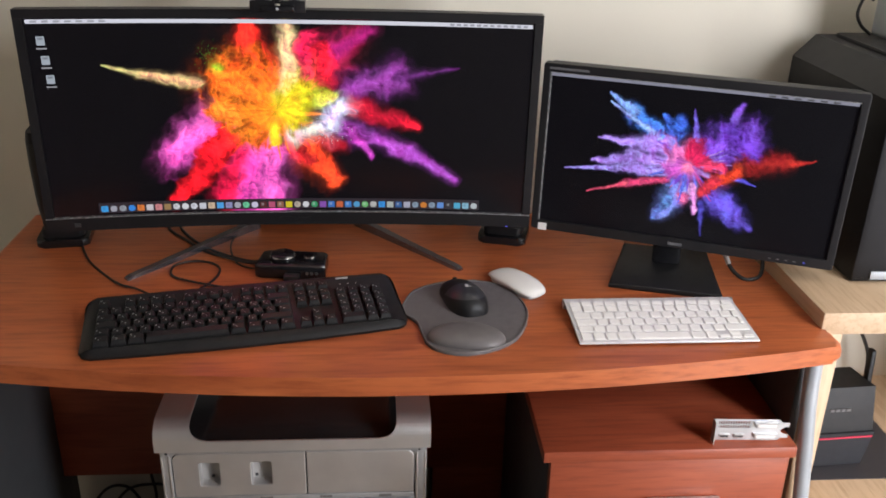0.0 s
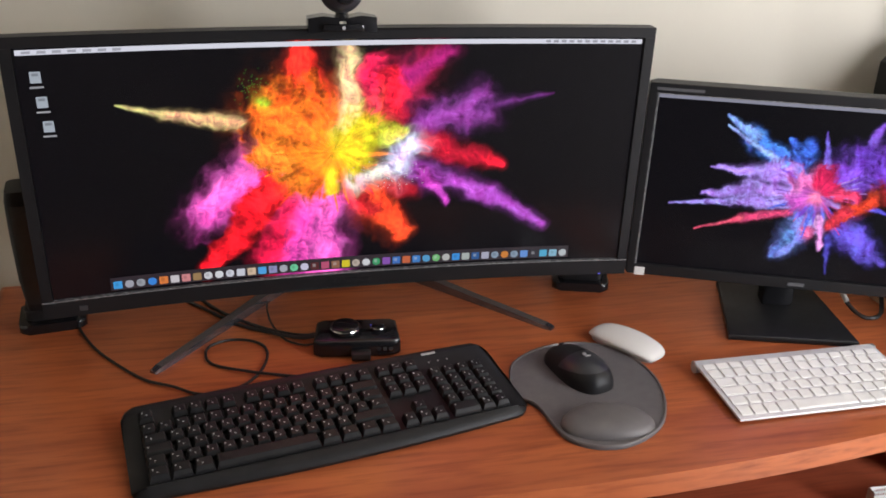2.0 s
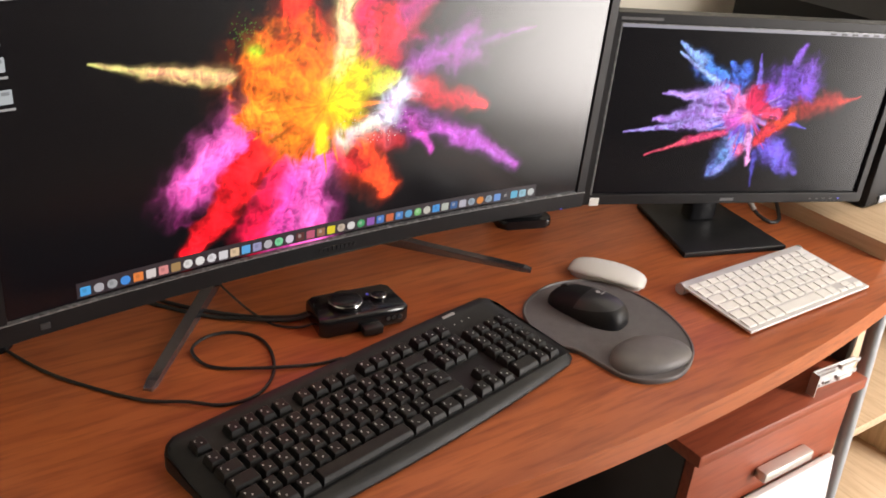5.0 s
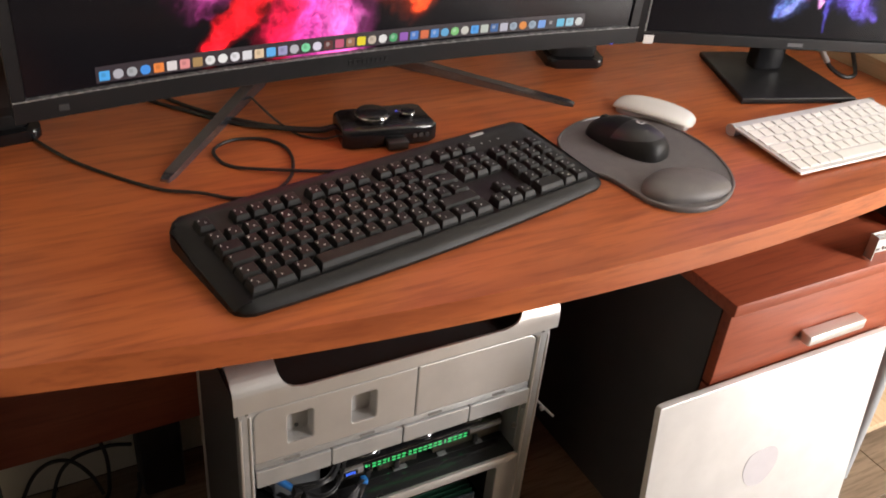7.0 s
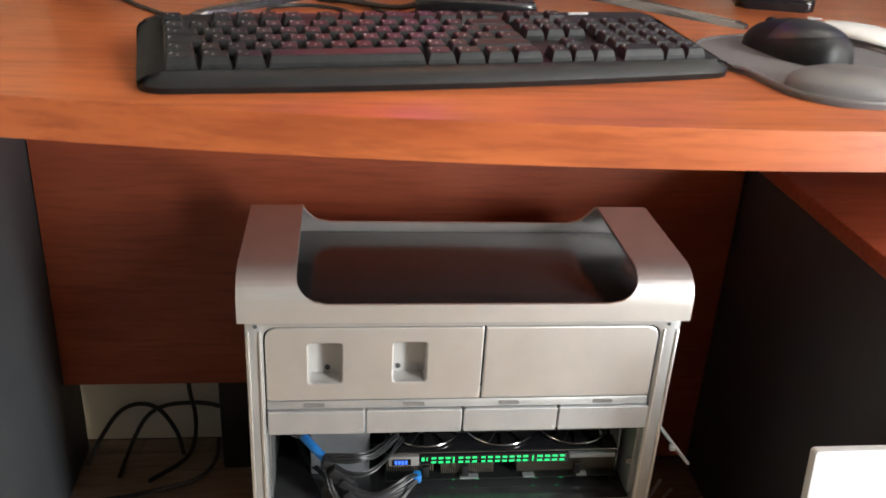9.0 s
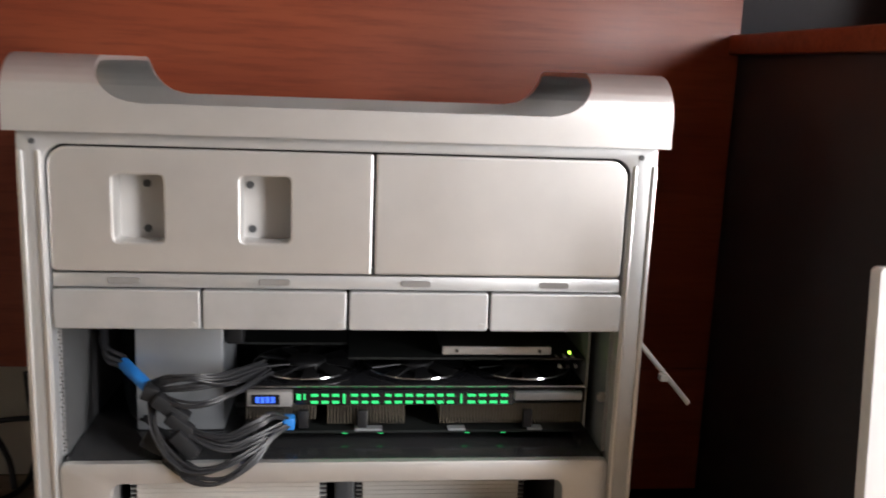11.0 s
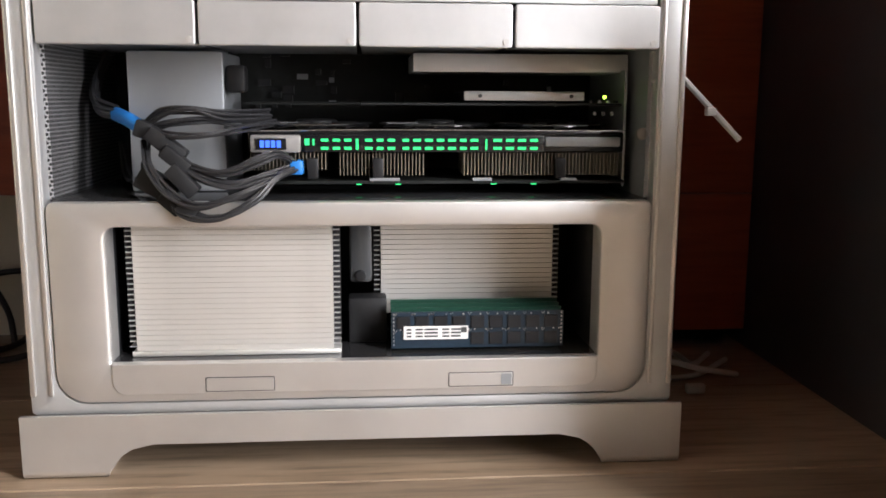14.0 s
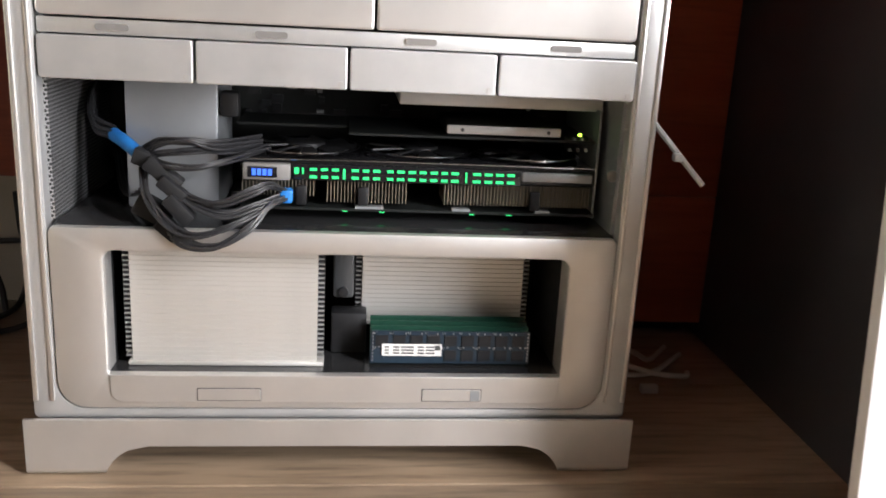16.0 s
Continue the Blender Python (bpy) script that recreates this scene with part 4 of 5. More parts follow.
part("optical_bay_cover", plate([rounded(0.2575, 0.3455, 0.4468, 0.4355, (0.002, 0.004, 0.014, 0.002))], 0.0022, 0.0055, 0.0018), M["alu"], tower, smooth=False)
# dark sheet stands in for the shade behind the covers
part("bay_backing", box(0.0262, 0.0262, 0.3455, 0.4468, 0.030, 0.4355), M["black_and_shade"], tower)

# drive carriers
part("carrier_rail", box(0.0262, 0.0035, 0.3335, 0.4470, 0.012, 0.3440, 0.001), M["plate"], tower)
for k, (a, b, l0) in enumerate(((0.0265, 0.1305, 0.065), (0.1325, 0.2375, 0.173), (0.2395, 0.3445, 0.278), (0.3465, 0.4480, 0.384))):
    car = part("drive_carrier", plate([rounded(a, 0.3030, b, 0.3325, 0.002, 3)], -0.0005, 0.0060, 0.0010), M["plate"], tower, smooth=False)
    part("drive", box(a + .001, 0.0060, 0.3045, b - .001, 0.150, 0.3310), M["steel_grey"], car)
    part("latch", plate([rounded(l0, 0.3365, l0 + 0.0225, 0.3410, 0.0018, 3)], 0.0022, 0.0036), M["latch"], car)
    part("screw", joined(None, disc(0, 0, 0, 0.0008, 0.0021, n=14), pose(b - 0.0045, -0.0005, 0.3070, 90)), M["pocket"], car)

# processor cover with its opening
cov = plate([rounded(0.0252, 0.0545, 0.4482, 0.1975, (0.022, 0.022, 0.006, 0.006), 7), rounded(0.0630, 0.0830, 0.4115, 0.1800, (0.001, 0.001, 0.008, 0.008))], -0.0010, 0.0050, 0.0024)
cpu = part("processor_cover", cov, M["alu"], tower, "satin aluminium cover with a rounded opening")
part("shelf", box(0.0276, 0.0045, 0.1945, 0.4454, TD - 0.022, 0.1980, 0.0012), M["shelf_dark"], cpu, "smooth dark grey shelf under the cards")
for x0, x1 in ((0.0600, 0.0629), (0.4116, 0.4145)):
    part("opening_wall", box(x0, 0.0052, 0.0830, x1, 0.024, 0.1800), M["alu"], cpu)
    # deeper stretch of the same wall, blackened in place of shade
    part("opening_liner", box(x0, 0.0242, 0.0830, x1, 0.150, 0.1800), M["black_and_shade"], cpu)
part("opening_top", box(0.0630, 0.0052, 0.1801, 0.4115, 0.150, 0.1825), M["shelf_dark"], cpu)
part("opening_floor", box(0.0630, 0.0052, 0.0800, 0.4115, 0.150, 0.0829), M["shelf_dark"], cpu)
part("lower_lip", plate([rounded(0.0640, 0.0600, 0.4115, 0.0828, (0.010, 0.010, 0.001, 0.001), 6)], -0.0022, 0.0016, 0.0008), M["alu"], cpu, smooth=False)
for x0, x1, sw in ((0.1290, 0.1765, 0.0), (0.3020, 0.3485, 1.0)):
    part("latch", plate([rounded(x0, 0.0625, x1, 0.0720, 0.0008, 2)], -0.0030, -0.0022, 0.0003), M["alu"], cpu, smooth=False)
    part("latch_gap", plate([rounded(x0 - .0006, 0.0619, x1 + .0006, 0.0726, 0.0010, 2)], -0.0025, -0.0020), M["ink"], cpu, smooth=False)
    if sw:
        part("lock_mark", plate([rounded(x1 - 0.0085, 0.0632, x1 - 0.0010, 0.0713, 0.0008, 2)], -0.0034, -0.0030), M["steel_grey"], cpu, smooth=False)
part("back_board", box(0.0630, 0.1500, 0.0800, 0.4115, 0.1540, 0.1825), M["black_and_shade"], cpu)


def heat_sink(x0, x1, z0, z1, y, n, label, full=0.95):
    hs = part("heat_sink", box(x0 + .004, y + 0.010, z0, x1 - .004, 0.148, z1), M["black_and_shade"], tower, label)
    step = (z1 - z0) / n
    fin = mesh_of(box(x0, 0, 0, x1, 0.012, step * full, 0.0002, 1), "fin", M["fin"])
    for k in range(n):
        f = part("fin", fin, None, hs)
        f.location = (0, y, z0 + step * k)
    for a, b in ((x0 - .0052, x0 - .0003), (x1 + .0003, x1 + .0052)):
        part("side_comb", box(a, y + 0.0040, z0 + 0.006, b, y + 0.022, z1), M["black_and_shade"], hs, "black comb holding the fins")
    comb = mesh_of(box(x0 - .0052, 0.001, step * 0.66, x1 + .0052, 0.016, step * 0.84), "fin_tab", M["plate"])
    for k in range(n):
        f = part("fin_tab", comb, None, hs)
        f.location = (0, y + 0.0005, z0 + step * k)
    return hs


heat_sink(0.0770, 0.2185, 0.0870, 0.1795, 0.018, 24, "silver heat sink of stacked aluminium fins", 0.968)
part("heat_sink_foot", box(0.0740, 0.016, 0.0830, 0.2240, 0.034, 0.0868, 0.001), M["fin"], tower)
heat_sink(0.2540, 0.3900, 0.1010, 0.1795, 0.066, 20, "silver heat sink of stacked aluminium fins behind memory modules")
pillar = part("divider", box(0.2300, 0.050, 0.1290, 0.2470, 0.060, 0.1795, 0.003), M["grey_panel"], tower, "dark grey pillar between the heat sinks")
part("screw", joined(None, disc(0, 0, 0, 0.002, 0.0045, n=18, bev=0.0008), pose(0.2385, 0.0500, 0.1345, 90)), M["chip"], pillar)
part("socket_block", box(0.2290, 0.045, 0.0830, 0.2580, 0.065, 0.1180, 0.002), M["black_and_shade"], tower)
for k in range(4):
    y = 0.020 + 0.0085 * k
    ram = part("memory_module", box(0.2610, y, 0.0850, 0.3900, y + 0.0014, 0.1125 + 0.0012 * k), M["pcb_blue"] if k == 0 else M["pcb_green"], tower, "memory module with dark chips and a white label" if k == 0 else "green memory module")
    if k == 0:
        for row in range(2):
            for i in range(9):
                if row == 0 and i < 4:
                    continue
                part("chip", box(0.2650 + 0.0138 * i, y - 0.0012, 0.0875 + 0.0125 * row, 0.2750 + 0.0138 * i, y, 0.0968 + 0.0125 * row, 0.0003, 1), M["chip"], ram)
        for i in range(30):
            part("contact", box(0.2630 + 0.00425 * i, y - 0.0005, 0.0985 if i % 3 else 0.1100, 0.2640 + 0.00425 * i, y, 0.0995 if i % 3 else 0.1112), M["solder"], ram)
        for x in (0.2622, 0.3880):
            for i in range(9):
                part("contact", box(x, y - 0.0005, 0.0870 + 0.0029 * i, x + 0.0010, y, 0.0884 + 0.0029 * i), M["solder"], ram)
        for i in range(9):
            for row in range(2):
                part("trace", tube([(0.2628 + 0.0138 * i, y - 0.0003, 0.0990 + 0.0128 * row), (0.2640 + 0.0138 * i, y - 0.0003, 0.0972 + 0.0128 * row), (0.2652 + 0.0138 * i, y - 0.0003, 0.0990 + 0.0128 * row)], 0.0003, 4, 1), M["solder"], ram)
        lab = part("label", box(0.2700, y - 0.0016, 0.0920, 0.3180, y - 0.0012, 0.1020), M["paper"], ram, "white printed label")
        for r_ in range(3):
            for i in range(6):
                w = 0.0035 + 0.0018 * ((i * 7 + r_ * 3) % 3)
                part("print_bar", box(0.2722 + 0.0066 * i, y - 0.0019, 0.0937 + 0.0026 * r_, 0.2722 + 0.0066 * i + w, y - 0.0016, 0.0950 + 0.0026 * r_), M["ink"], lab)
        part("print_block", box(0.3125, y - 0.0019, 0.0970, 0.3168, y - 0.0016, 0.1010), M["ink"], lab)

# fan housing at the front of the card bay
part("fan_housing", box(0.0690, 0.060, 0.1985, 0.1390, 0.150, 0.3020, 0.002), M["steel_grey"], tower, "smooth grey steel fan housing")

# graphics card, upside down
gpu = part("graphics_card", box(0.1575, 0.040, 0.2290, 0.4370, 0.150, 0.2445, 0.002), M["gloss"], tower, "long black graphics card mounted upside down")
part("board", box(0.1575, 0.034, 0.2065, 0.4370, 0.150, 0.2085), M["pcb"], gpu)
part("light_strip", box(0.1980, 0.0355, 0.2295, 0.3760, 0.0400, 0.2420, 0.001), M["gloss"], gpu)
part("top_trim", tube([(0.158, 0.037, 0.2445), (0.250, 0.036, 0.2455), (0.437, 0.037, 0.2450)], 0.0006, 6, 6), M["chrome"], gpu)
disp = part("display_bezel", box(0.1600, 0.0330, 0.2290, 0.1960, 0.0400, 0.2420, 0.0015), M["latch"], gpu, "dark grey metal display surround")
part("display", box(0.1640, 0.0322, 0.2315, 0.1860, 0.0331, 0.2395), M["gloss"], disp)
for i in range(4):
    part("lit_bar", box(0.1672 + 0.0040 * i, 0.0314, 0.2330, 0.1702 + 0.0040 * i, 0.0322, 0.2380), M["led_blue"], disp)
for i, (a, b) in enumerate(((0.3765, 0.4330),)):
    part("clip_plate", box(a, 0.0350, 0.2335, b, 0.0400, 0.2405, 0.001), M["steel_grey"], gpu)
for a, b, lo in ((0.2230, 0.2870, 0.2120), (0.3150, 0.4340, 0.2120), (0.1580, 0.2150, 0.2160)):
    n = int((b - a) / 0.0026)
    bm = bmesh.new()
    for i in range(n):
        fin_bm = bmesh.new()
        bmesh.ops.create_cube(fin_bm, size=1)
        bmesh.ops.transform(fin_bm, matrix=Matrix.Translation((a + (i + .5) * (b - a) / n, 0.060, (lo + 0.2285) / 2)) @ Matrix.Diagonal((0.0006, 0.040, 0.2285 - lo, 1)), verts=fin_bm.verts)
        me = bpy.data.meshes.new("t")
        fin_bm.to_mesh(me)
        fin_bm.free()
        bm.from_mesh(me)
        bpy.data.meshes.remove(me)
    tagged(part("cooling_block", bm, M["fin_gold"], gpu, "thin brownish metal cooling fins", smooth=False), kind="stuff")
for x0, x1 in ((0.246, 0.268), (0.322, 0.336), (0.388, 0.400)):
    part("board_tab", box(x0, 0.0325, 0.2086, x1, 0.0400, 0.2105), M["steel_grey"], gpu)
for x in (0.2045, 0.2520, 0.3880):
    part("shroud_block", box(x - .004, 0.0345, 0.2100, x + .004, 0.0400, 0.2250, 0.001), M["black"], gpu)
# lit marks on the card's edge, a row of plain upright bars
widths = (3.4, 1.2, 0, 6.2, 6.0, 6.0, 2.0, 0, 6.2, 5.6, 6.2, 0, 5.4, 6.4, 6.4, 6.0, 6.4, 5.4, 6.4, 0, 1.2, 0, 7.0, 6.6, 6.8, 6.4)
gap = (0.3712 - 0.1990 - sum(widths) / 1000) / (len(widths) - 1)
x = 0.1990
for i, w in enumerate(widths):
    w = w / 1000
    if w:
        short = i < 2
        z0, z1 = (0.2345, 0.2392) if short else (0.2313, 0.2392)
        if w > 0.004:
            bm = box(x, 0.0345, z0, x + w * .88, 0.0356, z0 + .0020)
            box(x, 0.0345, z1 - .0020, x + w * .88, 0.0356, z1, bm=bm)
        else:
            bm = box(x, 0.0345, z0, x + w, 0.0356, z1)
        part("lit_mark", bm, M["led_text"], gpu, "glowing green mark", smooth=False)
    x += w + gap
for cx in (0.205, 0.298, 0.389):
    hub = part("fan", disc(cx, 0.088, 0.2447, 0.2520, 0.016, n=24, bev=0.002), M["black"], gpu)
    for k in range(9):
        blade = [(0.015, -0.003), (0.040, -0.011), (0.042, 0.004), (0.016, 0.004)]
        a = 2 * math.pi * k / 9
        part("blade", joined(None, flat(blade, 0, 0.0012), pose(cx, 0.088, 0.2480, 12, 0, math.degrees(a))), M["black"], hub)
    part("fan_ring", tube([(cx + 0.0445 * math.cos(t), 0.088 + 0.0445 * math.sin(t), 0.2485) for t in [2 * math.pi * k / 24 for k in range(25)]], 0.0009, 6, 1), M["chrome"], hub)
for lx in (0.236, 0.265, 0.336, 0.366):
    part("board_light", box(lx, 0.0345, 0.2056, lx + 0.004, 0.0375, 0.2064), M["led_text"], gpu, "green light under the circuit board")
part("card_bracket", box(0.4375, 0.045, 0.2030, 0.4392, 0.150, 0.2900), M["steel_grey"], tower)
part("screw", joined(None, disc(0, 0, 0, 0.004, 0.0045, n=18, bev=.001), pose(0.4432, 0.018, 0.2440, 90)), M["latch"], tower)
part("slot_hook", tube([(0.447, 0.012, 0.302), (0.452, 0.008, 0.297), (0.451, 0.006, 0.285), (0.447, 0.010, 0.281)], 0.0014, 6, 6), M["plate"], tower)
# second card with a solid state drive
card = part("adapter_card", box(0.2400, 0.050, 0.2635, 0.4370, 0.150, 0.2652), M["pcb"], tower, "dark adapter card carrying a drive")
# drive body coloured dark in place of the shade over it; its edge stays silver
part("drive", box(0.3170, 0.0545, 0.2670, 0.4085, 0.140, 0.2738, 0.001), M["black_and_shade"], card, "thin solid state drive, its body darkened for the shade around it")
part("drive_front", box(0.3170, 0.052, 0.2670, 0.4085, 0.0544, 0.2740, 0.0008), M["plate"], card, "silver drive edge")
for x in (0.3290, 0.3985):
    part("screw", joined(None, disc(0, 0, 0, 0.001, 0.0015, n=12), pose(x, 0.052, 0.2705, 90)), M["ink"], card)
part("status_light", box(0.4225, 0.0490, 0.2690, 0.4245, 0.0505, 0.2710), M["led_small"], card)
for i in range(7):
    part("component", box(0.4120 + 0.0033 * i, 0.0495, 0.2565 if i % 2 else 0.2655, 0.4142 + 0.0033 * i, 0.055, 0.2590 if i % 2 else 0.2675), M["steel_grey"] if i % 3 else M["chip"], card)
part("drive_bar", box(0.2790, 0.058, 0.2880, 0.4430, 0.140, 0.3020, 0.001), M["plate"], tower, "pale metal bar under the drive bays")
part("edge_strip", box(0.1420, 0.110, 0.1985, 0.4440, 0.1500, 0.2030), M["black_and_shade"], tower)
mother = part("main_board", box(0.0300, 0.1800, 0.1985, 0.4440, 0.1855, 0.3440), M["pcb"], tower, "dark main board with small parts")
rng = random.Random(4)
for i in range(46):
    x, z, w, h = 0.145 + 0.28 * rng.random(), 0.255 + 0.08 * rng.random(), 0.003 + 0.008 * rng.random(), 0.002 + 0.005 * rng.random()
    part("component", box(x, 0.1750, z, x + w, 0.1800, z + h), M["steel_grey"] if rng.random() < 0.07 else M["chip"], mother)
part("card_post", box(0.1400, 0.060, 0.2720, 0.1550, 0.075, 0.2920, 0.003), M["black_and_shade"], tower)
part("card_edge", box(0.1500, 0.090, 0.2630, 0.2390, 0.150, 0.2650), M["pcb"], tower)

# power leads
def bundle(points, n, r, spread, seed, name="power_lead", label=""):
    g = random.Random(seed)
    lead = None
    for i in range(n):
        ox, oy, oz = (g.uniform(-1, 1) * spread for _ in range(3))
        wob = [(p[0] + ox * (0.6 + 0.4 * math.sin(3 * k + i)), p[1] + oy, p[2] + oz * (0.7 + 0.5 * math.cos(2 * k + i))) for k, p in enumerate(points)]
        bm = tube(wob, r * 0.9, 6, 7)
        ob = part(name if lead is None else "wire", bm, M["sleeve"], tower if lead is None else lead, label if lead is None else "")
        lead = lead or ob
    return lead


bundle([(0.086, 0.030, 0.247), (0.100, 0.020, 0.257), (0.122, 0.014, 0.261), (0.142, 0.024, 0.257), (0.172, 0.060, 0.256)], 7, 0.0013, 0.0035, 1, label="bundle of dark grey wires")
bundle([(0.086, 0.030, 0.244), (0.104, 0.018, 0.250), (0.126, 0.016, 0.253), (0.150, 0.030, 0.252), (0.172, 0.060, 0.252)], 5, 0.0013, 0.003, 2, label="bundle of dark grey wires")
bundle([(0.104, 0.012, 0.232), (0.122, 0.004, 0.222), (0.146, -0.002, 0.218), (0.170, 0.004, 0.226), (0.183, 0.014, 0.228), (0.196, 0.026, 0.2205)], 8, 0.0013, 0.0036, 3, label="bundle of dark grey wires looping to the card")
bundle([(0.104, 0.010, 0.202), (0.122, -0.008, 0.190), (0.146, -0.012, 0.188), (0.168, -0.004, 0.200), (0.182, 0.010, 0.214), (0.196, 0.026, 0.2190)], 8, 0.0013, 0.0032, 4, label="bundle of dark grey wires looping to the card")
bundle([(0.094, 0.016, 0.240), (0.110, 0.010, 0.228), (0.128, 0.004, 0.214), (0.150, 0.002, 0.208), (0.172, 0.010, 0.214), (0.192, 0.024, 0.2180)], 7, 0.0013, 0.0034, 5, label="bundle of dark grey wires looping to the card")
bundle([(0.090, 0.020, 0.222), (0.080, 0.050, 0.212), (0.060, 0.090, 0.205), (0.045, 0.130, 0.230)], 6, 0.0016, 0.004, 6, label="bundle of dark wires")
bundle([(0.088, 0.024, 0.240), (0.096, 0.006, 0.222), (0.110, -0.006, 0.203), (0.132, -0.010, 0.197), (0.160, -0.004, 0.205), (0.192, 0.024, 0.2185)], 6, 0.0013, 0.0044, 8, label="bundle of dark grey wires looping to the card")
bundle([(0.092, 0.022, 0.246), (0.112, 0.008, 0.242), (0.134, 0.008, 0.243), (0.156, 0.026, 0.248), (0.176, 0.060, 0.250)], 5, 0.0012, 0.0040, 9, label="bundle of dark grey wires")
for c, s, rot in (((0.106, 0.012, 0.236), (0.030, 0.012, 0.011), 38), ((0.113, 0.006, 0.226), (0.022, 0.011, 0.010), 40), ((0.098, 0.014, 0.208), (0.028, 0.014, 0.016), 30), ((0.110, 0.004, 0.197), (0.018, 0.012, 0.012), 42), ((0.089, 0.022, 0.246), (0.012, 0.014, 0.012), 20), ((0.118, 0.002, 0.212), (0.024, 0.012, 0.011), 48), ((0.122, -0.006, 0.193), (0.014, 0.010, 0.010), 35)):
    bm = box(-s[0] / 2, -s[1] / 2, -s[2] / 2, s[0] / 2, s[1] / 2, s[2] / 2, 0.0015)
    part("plug", joined(None, bm, pose(*c, 0, rot, 0)), M["black_and_shade"], tower, "black plastic plug")
part("sleeve_end", tube([(0.060, 0.060, 0.256), (0.074, 0.042, 0.252), (0.086, 0.030, 0.246)], 0.0052, 12, 6), M["blue"], tower, "bright blue cable sleeve")
part("sleeve_end", box(0.1890, 0.020, 0.2140, 0.1985, 0.032, 0.2245, 0.002), M["blue"], tower, "bright blue cable end")
bundle([(0.062, 0.060, 0.256), (0.046, 0.070, 0.262), (0.040, 0.090, 0.280), (0.042, 0.120, 0.300)], 6, 0.0022, 0.006, 7, label="thick dark blue wires")
part("antenna", tube([(0.4670, 0.034, 0.296), (0.478, 0.030, 0.283), (0.5150, 0.012, 0.2395)], 0.0023, 8, 2), M["white_cable"], tower, "thin white antenna rod")
part("antenna_clip", box(0.4905, 0.014, 0.257, 0.4975, 0.021, 0.263, 0.001), M["white_cable"], tower)

# ---- black keyboard ----
kb = thing("keyboard", pose(0.183, -0.057, DZ, 0, 0, 10.8), "black full-size keyboard with worn keys lying askew on the desk", "keyboard")
rows = []
for x in [-0.238, -0.236, -0.231, -0.222, -0.216] + list(np.linspace(-0.205, 0.205, 22)) + [0.216, 0.222, 0.231, 0.236, 0.238]:
    e = max(0.0, (abs(x) - 0.220) / 0.018)
    inset = 0.018 * (1 - math.sqrt(max(0.0, 1 - e * e)))
    f = -0.084 - 0.010 * (1 - (x / 0.238) ** 2) + inset
    b = 0.070 + 0.003 * (1 - (x / 0.238) ** 2) - inset
    drop = 0.0065 * e * e
    rows.append([(x, f + 0.002, 0.0), (x, f, 0.005), (x, f + 0.0025, 0.010 - drop * 0.5), (x, f + 0.007, 0.0128 - drop), (x, -0.0770, 0.0146 - drop), (x, -0.0755, 0.0138 - drop),
                 (x, 0.0550, 0.0230 - drop), (x, 0.0565, 0.0242 - drop), (x, b - 0.007, 0.0262 - drop), (x, b - 0.002, 0.0250 - drop), (x, b, 0.0215 - drop), (x, b, 0.0)])
part("case", skin(rows), M["black"], kb, "matt black plastic case with a bowed front lip")
key_meshes = {}


def key_mesh(w, d, h, taper, mat, mark, seed):
    k = (w, d, h, mat, mark)
    if k not in key_meshes:
        bm = bmesh.new()
        lift = [(-w / 2, -d / 2, 0), (w / 2, -d / 2, 0), (w / 2, d / 2, 0), (-w / 2, d / 2, 0)]
        mid = [(x * (1 - .10 * .0175 / w), y * 0.94, h * .45) for x, y, _ in lift]
        top = [(math.copysign(abs(x) - taper, x), y * .76 + 0.0010, h - (0.0006 if y < 0 else 0)) for x, y, _ in lift]
        vs = [[bm.verts.new(p) for p in ring] for ring in (lift, mid, top)]
        for u, v in zip(vs, vs[1:]):
            for i in range(4):
                bm.faces.new((u[i], u[(i + 1) % 4], v[(i + 1) % 4], v[i]))
        bm.faces.new(vs[0][::-1])
        bm.faces.new(vs[2])
        bmesh.ops.bevel(bm, geom=[e for e in bm.edges if all(v.co.z > h * .8 for v in e.verts)], offset=0.0007, segments=1, affect="EDGES")
        if mark:
            x0, y0 = -w / 2 + taper + 0.0016, 0.0012
            for i, (a, b, c, e) in enumerate(((0, 0.0002, .0008, .0030), (.0008, .0022, .0019, .0030), (.0044, -.0042, .0052, -.0020), (.0052, -.0035, .0064, -.0028))[:mark * 2]):
                q = [bm.verts.new((x0 + a, y0 + b, h + .0001)), bm.verts.new((x0 + c, y0 + b, h + .0001)), bm.verts.new((x0 + c, y0 + e, h + .0001)), bm.verts.new((x0 + a, y0 + e, h + .0001))]
                bm.faces.new(q).material_index = 1
        key_meshes[k] = mesh_of(bm, "key", [M[mat], M["legend"]])
    return key_meshes[k]


def key_row(parent, x, y, slope, units, pitch, d, h, taper, mat, mark, gap):
    for u in units:
        if u > 0:
            ob = part("key", key_mesh(round(u * pitch - gap, 5), d, h, taper, mat, mark if u < 1.6 else min(mark, 1) if u < 3 else 0, 0), None, parent)
            ob.location = (x + u * pitch / 2, y, slope[0] + slope[1] * y)
            ob.rotation_euler = (math.atan(slope[1]), 0, 0)
        x += abs(u) * pitch


